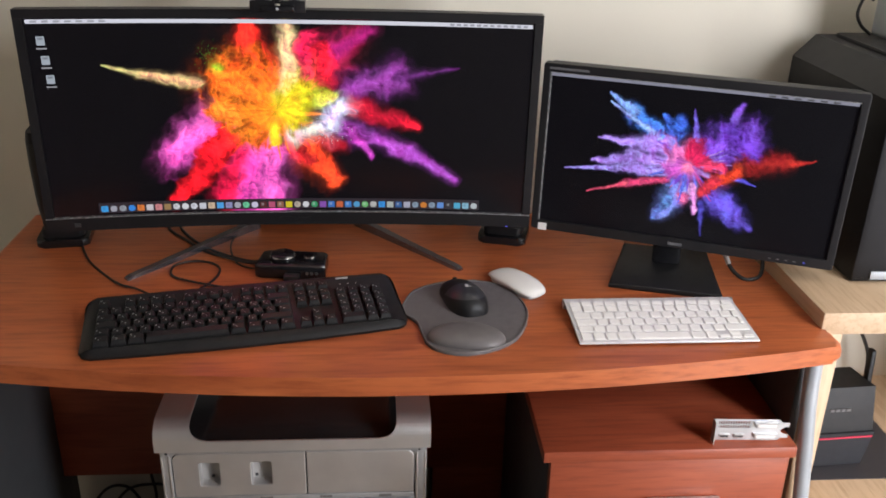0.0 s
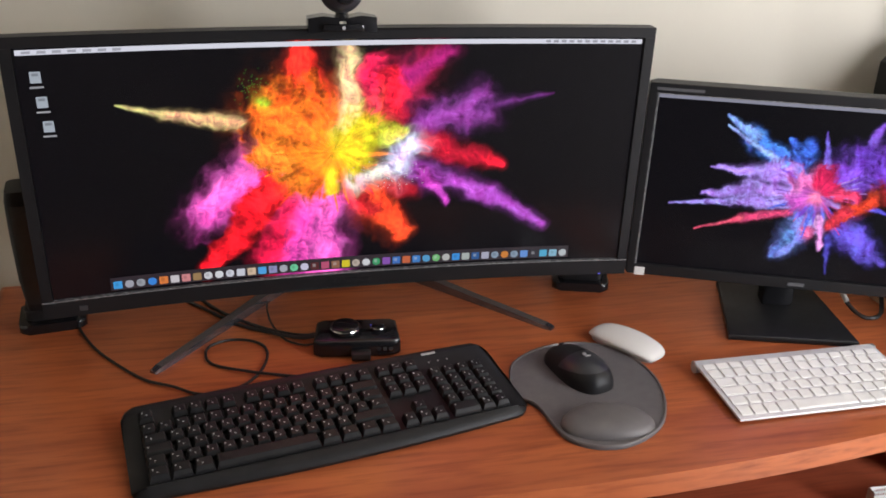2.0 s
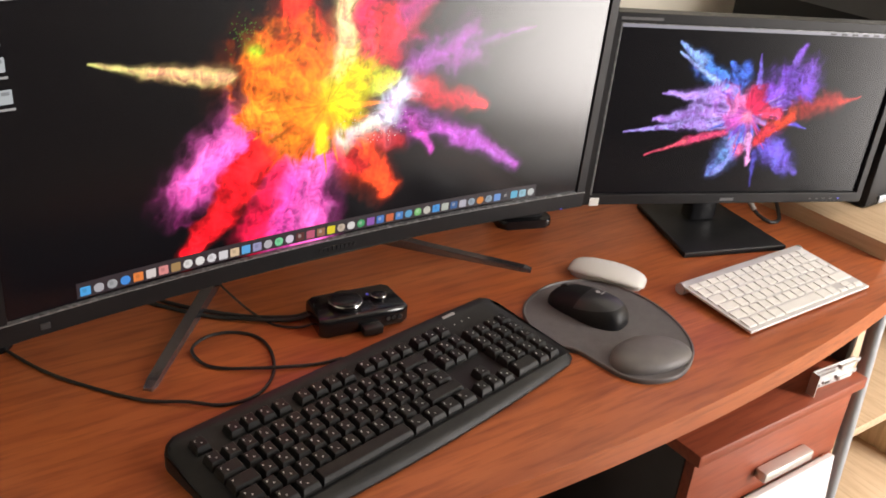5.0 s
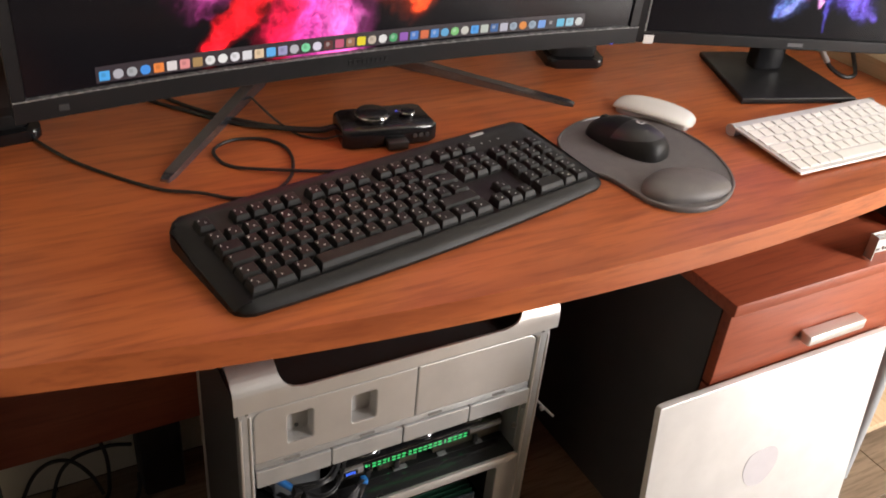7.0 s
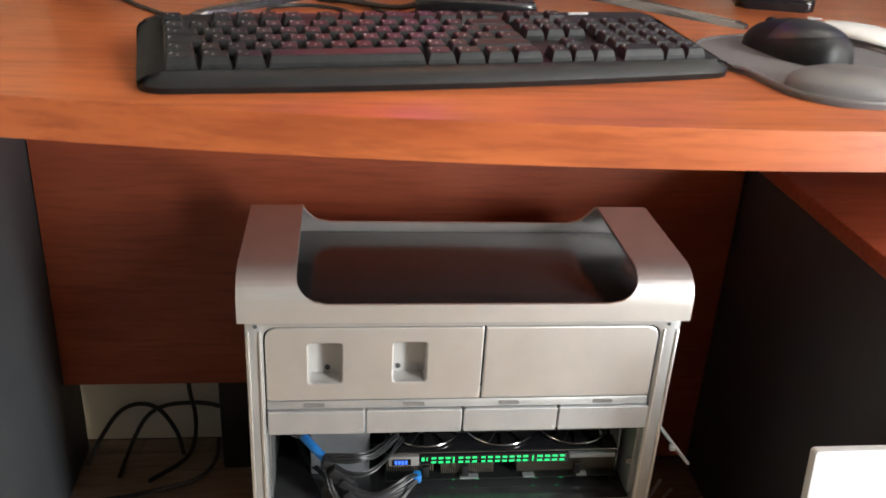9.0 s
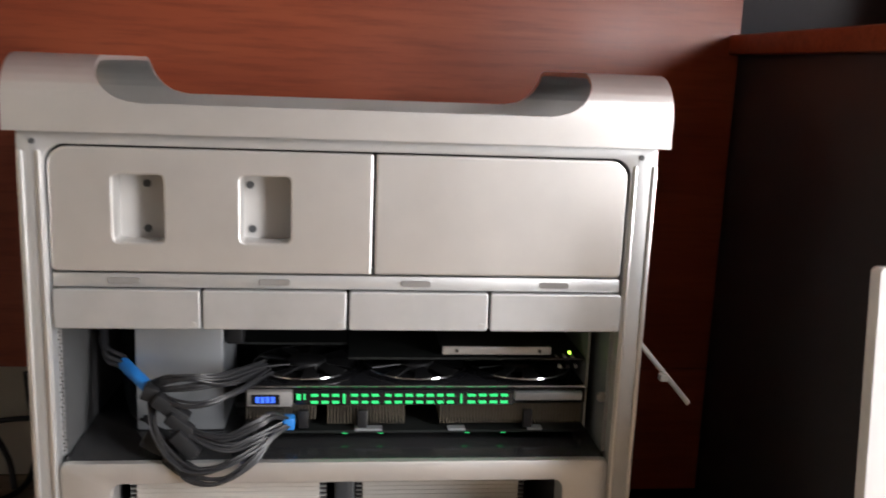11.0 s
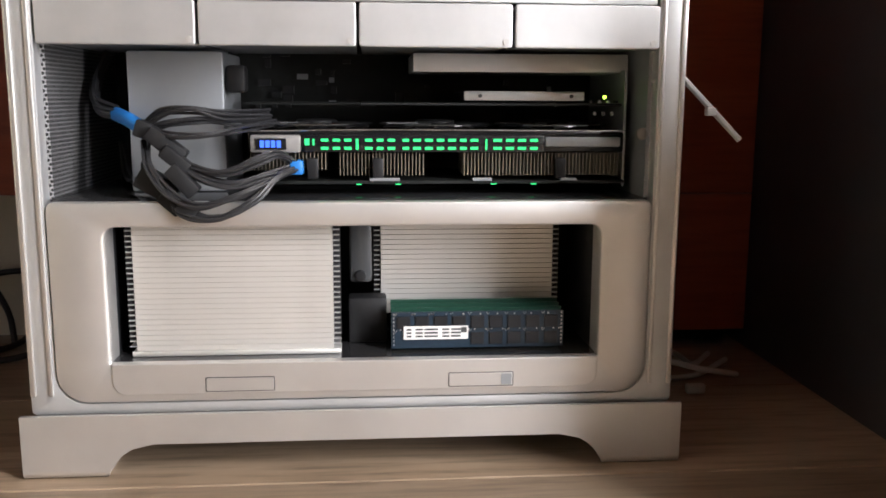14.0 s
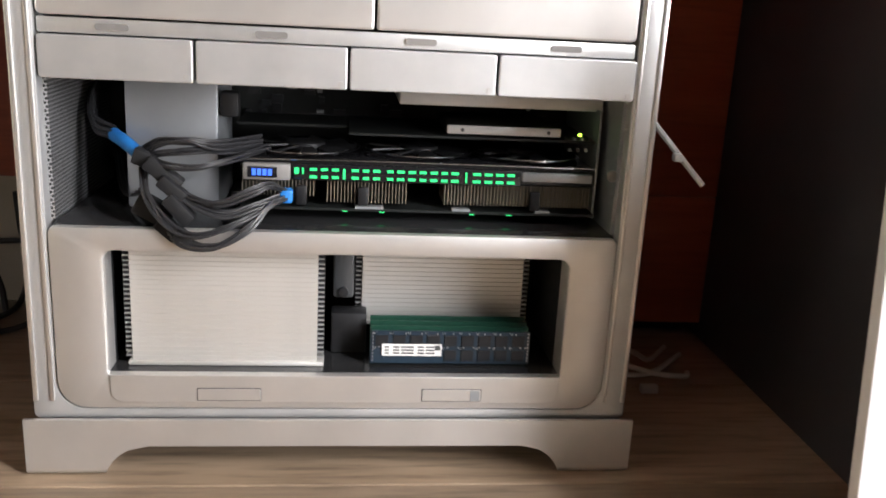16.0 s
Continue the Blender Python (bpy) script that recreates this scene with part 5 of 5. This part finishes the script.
SL = (0.0183, 0.0690)
P = 0.01915
X0 = -0.2190
for y, units in ((-0.0645, (1.25, 1.25, 1.25, 6.25, 1.25, 1.25, 1.25, 1.25, -.3, 1, 1, 1, -.3, 2, 1, 1)), (-0.0450, (1.25, 1, 1, 1, 1, 1, 1, 1, 1, 1, 1, 1, 2.75, -1.3, 1, -1.3, 1, 1, 1, 1)),
                 (-0.0255, (1.75, 1, 1, 1, 1, 1, 1, 1, 1, 1, 1, 1, 1, 1.25, -3.6, 1, 1, 1, 1)), (-0.0060, (1.5, 1, 1, 1, 1, 1, 1, 1, 1, 1, 1, 1, 1, 1.5, -.3, 1, 1, 1, -.3, 1, 1, 1, 1)),
                 (0.0135, (1, 1, 1, 1, 1, 1, 1, 1, 1, 1, 1, 1, 1, 2, -.3, 1, 1, 1, -.3, 1, 1, 1, 1)), (0.0390, (1, -1, 1, 1, 1, 1, -.5, 1, 1, 1, 1, -.5, 1, 1, 1, 1, -.3, 1, 1, 1))):
    key_row(kb, X0, y, SL, units, P, 0.0177, 0.0100, 0.0026, "key", 2, 0.0016)
for i in range(3):
    part("indicator", box(0.150 + 0.013 * i, 0.0435, 0.0215, 0.152 + 0.013 * i, 0.0455, 0.0226), M["mark"], kb)
part("brand_bar", box(0.146, 0.0590, 0.0245, 0.166, 0.0625, 0.0265), M["mark"], kb, "small pale printed bar")

# ---- slim white keyboard ----
wk = thing("slim_keyboard", pose(0.8200, -0.0880, DZ, 0, 0, 0.4), "slim aluminium keyboard with flat white keys on the desk", "keyboard")
rows = []
for x in (-0.1375, -0.1365, 0.1365, 0.1375):
    rows.append([(x, -0.070, 0.0035), (x, -0.0705, 0.0050), (x, -0.070, 0.0066), (x, 0.054, 0.0146), (x, 0.0605, 0.0138), (x, 0.063, 0.0090), (x, 0.0605, 0.0020), (x, 0.054, 0.0), (x, 0.048, 0.0020), (x, 0.046, 0.0112)])
part("body", skin(rows), M["alu_panel"], wk, "thin brushed aluminium wedge body")
for s in (-1, 1):
    part("end_cap", joined(None, disc(0, 0, 0, 0.0012, 0.0085, n=20), pose(s * 0.1380 - 0.0006, 0.0545, 0.0080, 0, 90, 0)), M["plate"], wk)
WS = (0.01085, 0.0645)
WP, WX = 0.01865, -0.1330
for y, d, units in ((0.0410, 0.0115, (1.02,) * 14), (0.0248, 0.0162, (1,) * 13 + (1.28,)), (0.0054, 0.0162, (1.5,) + (1,) * 11 + (1, .78)), (-0.0140, 0.0162, (1.75,) + (1,) * 11 + (1, .53)),
                    (-0.0334, 0.0162, (1.25,) + (1,) * 11 + (2.03,)), (-0.0540, 0.0182, (1, 1, 1, 1.25, 4.78, 1.25, 1))):
    key_row(wk, WX, y, WS, units, WP, d, 0.0022, 0.0004, "white", 0, 0.0026)
for x, y in ((11.28, -0.0590), (12.28, -0.0495), (12.28, -0.0590), (13.28, -0.0590)):
    ob = part("key", key_mesh(0.0162, 0.0078, 0.0022, 0.0004, "white", 0, 1), None, wk)
    ob.location, ob.rotation_euler = (WX + (x + .5) * WP, y, WS[0] + WS[1] * y), (math.atan(WS[1]), 0, 0)

# ---- mouse pad and mice ----
outline = [(.421, -.030), (.444, .027), (.500, .060), (.560, .060), (.602, .029), (.621, -.028), (.617, -.080), (.596, -.132), (.566, -.163), (.524, -.181), (.486, -.177), (.459, -.155), (.450, -.118), (.443, -.079), (.426, -.058)]
ring = [(v.x, v.y) for v in spline([(*p, 0) for p in outline + outline[:1]], 5)[:-1]]
cx, cy = 0.525, -0.05
local = [(x - cx, y - cy) for x, y in ring]
pad = thing("mouse_pad", pose(cx, cy, DZ), "grey cloth mouse pad with a raised gel wrist rest", "mouse pad")
part("cloth", flat(local, 0.0, 0.0042, 0.0016), M["pad"], pad)
part("seam", tube([(x * 0.985, y * 0.985, 0.0042) for x, y in local + local[:1]], 0.0019, 6, 1), M["gel"], pad)
rows = []
for k in range(9):
    a = radians(90 * k / 8)
    s, h = math.cos(a) ** 0.62 if k < 8 else 0.02, 0.0155 * math.sin(a) ** 0.8 if k else 0.0
    row = []
    for i in range(36):
        t = 2 * math.pi * i / 36
        x, y = 0.0585 * s * math.cos(t), 0.0355 * s * math.sin(t)
        y -= 0.10 * x * x / 0.064
        q = radians(-7)
        row.append((0.517 - cx + x * math.cos(q) - y * math.sin(q), -0.1335 - cy + x * math.sin(q) + y * math.cos(q), 0.0040 + h))
    rows.append(row)
part("wrist_rest", skin(rows), M["gel"], pad, "shiny grey gel wrist rest")


def dome(length, width, height, fall, waist=0.0, full=0.62, power=2.4, grow=0.0, under=0.0):
    """A mouse shell from the palm end to the front: fall lowers the front, waist draws in the sides, under lifts the ends off the desk."""
    rows = []
    for k in range(27):
        t = 0.006 + 0.988 * k / 26
        s = math.sin(math.pi * t)
        y = -(length / 2 + grow) * math.cos(math.pi * t)
        w = (width / 2 + grow) * s ** full * (1 - waist * math.exp(-((t - 0.60) / 0.16) ** 2))
        h = (height + grow) * s ** (full + 0.06) * (1 - fall * t)
        z0 = under * (0.35 + 0.65 * s)
        row = []
        for i in range(25):
            a = math.pi * i / 24
            c, q = math.cos(a), math.sin(a)
            row.append((w * math.copysign(abs(c) ** (2 / power), c), y, z0 + max(0.0002, h - z0) * abs(q) ** (2 / power)))
        rows.append(row)
    return skin(rows)


mouse = thing("mouse", pose(0.522, -0.015, DZ + 0.0042, 0, 0, 17), "black and dark grey wireless mouse on the mouse pad", "mouse")
part("body", dome(0.112, 0.067, 0.0380, 0.34, 0.10), M["black"], mouse, "black body with waisted sides")
M["mouse_top"] = worn("dark_satin_mouse_cover", (0.030, 0.031, 0.036), (0.033, 0.033, 0.039), 60, (0.28, 0.32), relief=0.02)
palm = dome(0.112, 0.067, 0.0380, 0.34, 0.10, grow=0.0007)
for at, way in (((0, 0.012, 0), (0, 1, 0.30)), ((0, 0, 0.015), (0, -0.22, -1))):
    bmesh.ops.bisect_plane(palm, geom=palm.verts[:] + palm.edges[:] + palm.faces[:], plane_co=at, plane_no=way, clear_outer=True)
part("top_cover", palm, M["mouse_top"], mouse, "smooth dark satin palm cover")
part("wheel", joined(None, disc(0, 0, -0.0025, 0.0025, 0.007, n=24, bev=0.001), pose(0, 0.038, 0.0190, 0, 90, 0)), M["rubber"], mouse, "ribbed rubber scroll wheel")
part("emblem", joined(None, disc(0, 0, 0, 0.0006, 0.0030, n=18), pose(0, -0.010, 0.0338, 8)), M["mark"], mouse, "small pale emblem")
part("emblem_bar", joined(None, box(-0.0045, -0.0010, 0, 0.0045, 0.0004, 0.0006), pose(0, -0.017, 0.0350, 6)), M["mark"], mouse)

wm = thing("white_mouse", pose(0.617, 0.047, DZ, 0, 0, 33), "flat white touch mouse with a seamless curved top", "mouse")
part("base", dome(0.104, 0.050, 0.0120, 0.0, full=0.5, power=3.0), M["plate"], wm, "silver underside")
part("shell", dome(0.113, 0.058, 0.0205, 0.0, full=0.46, power=2.4, under=0.0115), M["white_gloss"], wm, "glossy white curved shell")

# ---- headphone control box ----
amp = thing("volume_control_box", pose(0.239, 0.113, DZ, 0, 0, -6), "black desktop audio control box with two silver-rimmed knobs", "audio control")
part("body", flat([(-.060, -.026), (-.050, -.033), (.050, -.033), (.060, -.026), (.057, .026), (.048, .033), (-.048, .033), (-.057, .026)], 0.0, 0.026, 0.005), M["gloss"], amp)
big = part("knob", disc(-0.016, -0.003, 0.026, 0.0365, 0.0212, 0.0196, n=48, bev=0.0018), M["gloss"], amp, "large black volume knob")
part("rim", tube([(-0.016 + 0.0207 * math.cos(t), -0.003 + 0.0207 * math.sin(t), 0.0330) for t in [2 * math.pi * k / 36 for k in range(37)]], 0.0011, 6, 1), M["chrome"], big)
small = part("knob", disc(0.030, -0.002, 0.026, 0.033, 0.0095, 0.0090, n=28, bev=0.001), M["gloss"], amp)
part("rim", tube([(0.030 + 0.0094 * math.cos(t), -0.002 + 0.0094 * math.sin(t), 0.0310) for t in [2 * math.pi * k / 28 for k in range(29)]], 0.0009, 6, 1), M["chrome"], small)
part("connector", box(-0.008, -0.047, 0.002, 0.018, -0.0325, 0.013, 0.002), M["rubber"], amp)
part("status_light", box(0.019, 0.010, 0.0259, 0.0215, 0.0125, 0.0267), M["led_violet"], amp)
for i in range(3):
    part("jack", joined(None, disc(0, 0, 0, 0.001, 0.0028, n=14), pose(0.030 + .008 * i, -0.0331, 0.013, 90)), M["ink"], amp)

# ---- webcam ----
wc = thing("webcam", pose(0.231, 0.152, 1.1685, 0, 0, 1.5), "black ball webcam clipped onto the wide monitor's top edge", "webcam")
for s in (-1, 1):
    part("clip_wing", skin([[(s * 0.004, -.014, 0.0), (s * 0.004, .016, 0.0), (s * 0.004, .014, .014), (s * 0.004, -.012, .014)],
                            [(s * 0.024, -.016, -0.002), (s * 0.024, .018, -0.002), (s * 0.024, .014, .017), (s * 0.024, -.012, .017)],
                            [(s * 0.043, -.012, -0.004), (s * 0.043, .014, -0.004), (s * 0.043, .012, .014), (s * 0.043, -.010, .014)]]), M["gloss"], wc)
part("clip_front", box(-.026, -.020, -.0015, .026, -.0150, .008, 0.003), M["gloss"], wc)
part("neck", disc(0, 0, 0.010, 0.024, 0.011, 0.006, n=20), M["gloss"], wc)
ball = bmesh.new()
bmesh.ops.create_uvsphere(ball, u_segments=32, v_segments=18, radius=0.0275)
bmesh.ops.translate(ball, vec=(0, 0, 0.046), verts=ball.verts)
head = part("ball", ball, M["mouse_top"], wc, "dark silver ball")
part("lens_ring", joined(None, disc(0, 0, 0, 0.006, 0.0145, 0.0125, n=28, bev=.001), pose(0.002, -0.0232, 0.046, 90)), M["gloss"], head, "glossy black lens ring")
part("lens", joined(None, disc(0, 0, 0, 0.001, 0.0075, n=24), pose(0.002, -0.0293, 0.046, 90)), M["chrome"], head, "small glass lens")
part("emblem", joined(None, disc(0, 0, 0, 0.0006, 0.0022, n=14), pose(0, -0.0201, 0.0035, 90)), M["mark"], wc)

# ---- speakers ----
sp = thing("desk_speaker", pose(-0.188, 0.262, DZ, 0, 0, 8), "slim black desktop speaker on a flat foot", "speaker", "speakers")
part("foot", flat(rounded(-.045, -.040, .045, .040, 0.012), 0.0, 0.014, 0.004), M["gloss"], sp)
part("plinth", flat(rounded(-.036, -.026, .036, .034, 0.010), 0.014, 0.030, 0.003), M["black"], sp)
part("cabinet", skin([[(x * k, y * k - 0.10 * z + .004, z) for x, y in rounded(-.036, -.030, .036, .034, 0.012, 4)] for z, k in ((.030, .86), (.08, .98), (.15, 1.0), (.200, .97), (.216, .90))]), M["black"], sp, "slim curved cabinet")
part("grille", skin([[(x, -0.0325 - 0.10 * z + .004 - (0.003 if abs(x) < .02 else 0), z) for x in (-.028, -.018, 0, .018, .028)] for z in (.045, .10, .15, .198)], False, False), M["rubber"], sp, "black cloth grille")
copy_thing(sp, pose(0.624, 0.264, DZ, 0, 0, -16))

# ---- cables on the desk ----
def cable(name, pts, r, mat, label):
    return solid(name, tube(pts, r, 8, 10), M[mat], label, "cable")


C = DZ + 0.0022
cable("headset_cable", [(-.168, .300, C), (-.160, .262, C), (-.140, .205, C), (-.109, .146, C), (-.050, .072, C), (-.008, .040, C + .003), (.025, .021, C), (.062, .020, C), (.094, .046, C), (.112, .088, C), (.112, .124, C), (.094, .147, C), (.064, .155, C), (.038, .143, C),
                        (.031, .122, C), (.041, .092, C), (.083, .063, C + .003), (.145, .044, C), (.180, .040, C)], 0.0020, "rubber", "thin black cable lying in a loose loop on the desk")
cable("audio_cable", [(.183, .137, DZ + .011), (.165, .146, C + .003), (.125, .172, C), (.085, .205, C), (.045, .250, C), (.010, .310, C), (.0, .370, C)], 0.0026, "rubber", "black audio cable running to the back of the desk")
cable("audio_cable", [(.184, .131, DZ + .011), (.160, .138, C + .004), (.120, .160, C + .004), (.074, .200, C), (.030, .252, C), (-.010, .305, C), (-.02, .370, C)], 0.0026, "rubber", "black audio cable running to the back of the desk")
cable("thin_cable", [(.186, .116, DZ + .008), (.165, .124, C), (.140, .144, C), (.124, .180, C + .005), (.118, .225, C + .006), (.120, .270, C), (.125, .288, C)], 0.0015, "rubber", "thin black cable beside the control box")
cable("monitor_cable", [(.975, .150, .850), (.985, .118, .790), (.998, .088, .750), (1.015, .066, C + .001), (1.038, .064, C + .001), (1.056, .082, .744), (1.060, .115, .790), (1.055, .145, .850)], 0.0034, "rubber", "black cable hanging in a loop below the flat monitor")
solid("cable_tag", tube([(.9835, .121, .797), (.991, .103, .770), (.9975, .0885, .7515)], 0.0045, 10, 6), M["white_cable"], "pale grey plug sleeve on the monitor cable", "cable plug")

# ---- spare slot bracket on the drawer cabinet ----
br = thing("slot_bracket", pose(0.917, -0.138, 0.545, 0, 0, -3), "loose silver expansion slot bracket standing on the drawer cabinet", "metal bracket")
bracket = plate([[(0, 0.001), (.106, .001), (.110, .006), (.122, .006), (.122, .012), (.113, .014), (.108, .020), (.113, .025), (.122, .027), (.122, .034), (.110, .034), (.106, .040), (0, .040)],
                 [(.008, .0235), (.060, .0235), (.060, .0365), (.008, .0365)]], 0.0, 0.0012)
part("sheet", bracket, M["plate"], br, smooth=False)
for i in range(13):
    part("vent_bar", box(.0095 + .0040 * i, 0.0002, .0236, .0110 + .0040 * i, .0010, .0364), M["plate"], br)
part("vent_bar", box(.008, -0.0003, .0290, .060, .0008, .0306), M["plate"], br)
for z in (.0065, .0270):
    port = part("port", plate([[(.068, z), (.100, z), (.103, z + .009), (.065, z + .009)]], -0.0055, 0.0), M["solder"], br, "silver connector shell")
    part("socket", plate([[(.070, z + .002), (.098, z + .002), (.100, z + .007), (.068, z + .007)]], -0.0060, -0.0054), M["white"], port)
for x in (.010, .034):
    port = part("port", plate([rounded(x, .006, x + .017, .0125, .001)], -0.0025, 0.0), M["solder"], br)
    part("socket", plate([rounded(x + .002, .0075, x + .015, .011, .001)], -0.0030, -0.0024), M["ink"], port)
part("flange", box(-.0012, -0.014, .001, 0.0, 0.0012, .040), M["plate"], br)

# ---- things on and in the oak shelf ----
pc = thing("black_case", pose(1.166, -0.010, 0.760), "large dark grey plastic equipment case on the oak shelf", "case")
prof = [(0.0, 0.004), (0.006, 0.0), (0.364, 0.0), (0.37, 0.004), (0.37, .300), (.330, .345), (.042, .345), (.004, .305)]
part("body", joined(None, plate([prof], 0.0, 0.362, 0.010), Matrix.Identity(4)), M["bezel"], pc)
for i in range(9):
    part("vent_slot", box(.110 + .020 * i, .06, .3452, .118 + .020 * i, .17, .3460), M["ink"], pc)
part("front_trim", box(.03, -0.004, .008, .34, 0.0, .022, .001), M["silver_paint"], pc)
tray = solid("document_tray", flat(rounded(-.02, -.10, .17, .10, .01), 0, .006, .002), M["black"], "flat black plastic tray lying on the case", "tray", m=pose(1.255, 0.235, 1.105))
solid("grey_box", box(0, 0, 0, .16, .13, .15, .008, 3), M["silver_paint"], "plain grey box standing on the tray", "box", m=pose(1.293, 0.19, 1.111))
cable("case_cable", [(1.285, .300, 1.1135), (1.270, .312, 1.128), (1.262, .318, 1.150), (1.275, .325, 1.178), (1.292, .325, 1.172)], 0.003, "rubber", "black cable curling up from the tray")

solid("router_base_mat", box(1.15, 0.0, .350, 1.40, .20, .3515), M["side_black"], "thin dark mat under the router", "mat")
rt = thing("router", pose(1.172, 0.035, 0.3515, 0, 0, 4), "angular dark grey router with a thin red line, standing upright", "router")
part("body", skin([[(0.012, .002, .0), (.126, .002, .0), (.120, .10, .0), (.018, .10, .0)], [(0.0, .0, .075), (.135, .0, .075), (.125, .10, .080), (.010, .10, .080)], [(0.0, .02, .160), (.135, .02, .160), (.125, .09, .160), (.010, .09, .160)]]), M["black"], rt)
front = part("front_panel", skin([[(0.014, -.003, .004), (.124, -.003, .004), (.124, .0, .004), (.014, .0, .004)], [(-.001, -.005, .076), (.136, -.005, .076), (.136, .0, .076), (-.001, .0, .076)]]), M["router_face"], rt, "slanted slate grey front panel")
part("red_line", box(.002, -.0064, .0655, .133, -.0052, .0685), M["red_line"], front, "thin red line")
for i in range(4):
    part("brand_bar", box(.048 + .0105 * i, 0.0085, .115, .056 + .0105 * i, 0.0125, .121), M["mark_grey"], rt)
for x in (-.008, .143):
    a = part("antenna", box(x - .005, .040, .03, x + .005, .056, .215, .003), M["black"], rt, "flat black aerial")
    a.rotation_euler = (0, radians(3 if x < 0 else -3), 0)
cable("router_cable", [(1.19, .12, .3550), (1.17, .20, .40), (1.19, .27, .50), (1.26, .31, .57), (1.36, .32, .55), (1.44, .33, .44), (1.46, .34, .3536)], 0.004, "rubber", "black cable looping behind the router")
cable("router_cable", [(1.30, .14, .3542), (1.31, .24, .44), (1.27, .31, .56), (1.24, .33, .67), (1.24, .340, .715)], 0.0035, "rubber", "black cable climbing behind the router")

g = random.Random(12)
M["chip_pale"] = worn("bare_pale_board", (0.62, 0.40, 0.28), (0.52, 0.30, 0.20), 200, (0.6, 0.8))
for x in (-.16, -.10, .07, .255, .33, .505, .60, .69, .735, .90):
    w, y = g.uniform(.004, .016), front_y(x)
    loop = [(x - w / 2, .0024), (x - w / 5, .0012 + g.uniform(0, .001)), (x + w / 2, .0022), (x + w / 4, .0046), (x - w / 4, .0040)]
    part("chip_mark", flat([(a, front_y(a) + b) for a, b in loop], DZ - 0.0035, DZ - 0.0006), M["chip_pale"], desk, "pale chip in the laminate edge")

# ---- under the desk ----
# first block is added only to cover the bright wall beside the tower
solid("power_brick", box(.500, .326, 0, .645, .392, .155, .008), M["black"], "added black block that darkens the gap by the wall", "power brick")
solid("power_brick", box(-.075, .318, 0, -.006, .390, .185, .006), M["black"], "tall black power brick behind the tower", "power brick")
for pts in ([(-.288 + .01, .330, .004), (-.262, .352, .040), (-.235, .372, .085), (-.205, .380, .098), (-.175, .378, .085), (-.150, .368, .040), (-.138, .350, .0045)],
            [(-.225, .300, .0045), (-.215, .350, .030), (-.195, .376, .070), (-.165, .384, .090), (-.115, .384, .095), (-.080, .372, .096)],
            [(-.130, .384, .168), (-.128, .384, .120), (-.122, .380, .070), (-.124, .370, .020), (-.135, .340, .0045), (-.180, .290, .0045)],
            [(-.240, .250, .0045), (-.180, .262, .006), (-.110, .292, .0055), (-.085, .318, .020), (-.080, .330, .060)]):
    cable("mains_cable", [(x, y, z if z < 0.01 else 0.004 + 0.78 * z) for x, y, z in pts], 0.0034, "rubber", "black mains cable tangled against the wall under the desk")
for pts in ([(.485, .150, .030), (.505, .140, .036), (.540, .130, .030), (.580, .150, .018), (.600, .190, .0045)], [(.482, .165, .020), (.520, .180, .0065), (.560, .190, .0045), (.610, .240, .0045)],
            [(.484, .172, .045), (.510, .190, .040), (.545, .200, .022), (.570, .225, .0045), (.600, .262, .0045)]):
    cable("white_cable", pts, 0.0027, "white_cable", "pale grey cable lying on the floor behind the tower")
solid("cable_plug", box(-.009, -.004, 0, .009, .004, .009, .002), M["white_cable"], "small pale plug on the floor", "plug", m=pose(.545, .150, 0))

# ---- floor boards ----
rng = random.Random(9)
BW, BL = 0.192, 1.285
board = mesh_of(box(0, 0, -0.012, BL - 0.0012, BW - 0.0012, 0, 0.0008, 1), "board", M["board"])
y, row = RY0, 0
while y < RY1 - 0.01:
    x = RX0 - (0.31 + 0.47 * row) % BL
    w = min(BW, RY1 - y)
    while x < RX1:
        if w > BW - 1e-4 and x >= RX0 and x + BL <= RX1:
            b = part("board", board, None, ground)
            b.location = (x, y, 0)
        else:
            a0, a1 = max(x, RX0), min(x + BL, RX1)
            if a1 - a0 > 0.01:
                part("board", box(a0, y, -0.012, a1 - 0.0012, y + w - 0.0012, 0, 0.0008, 1), M["board"], ground)
        x += BL
    y += BW
    row += 1
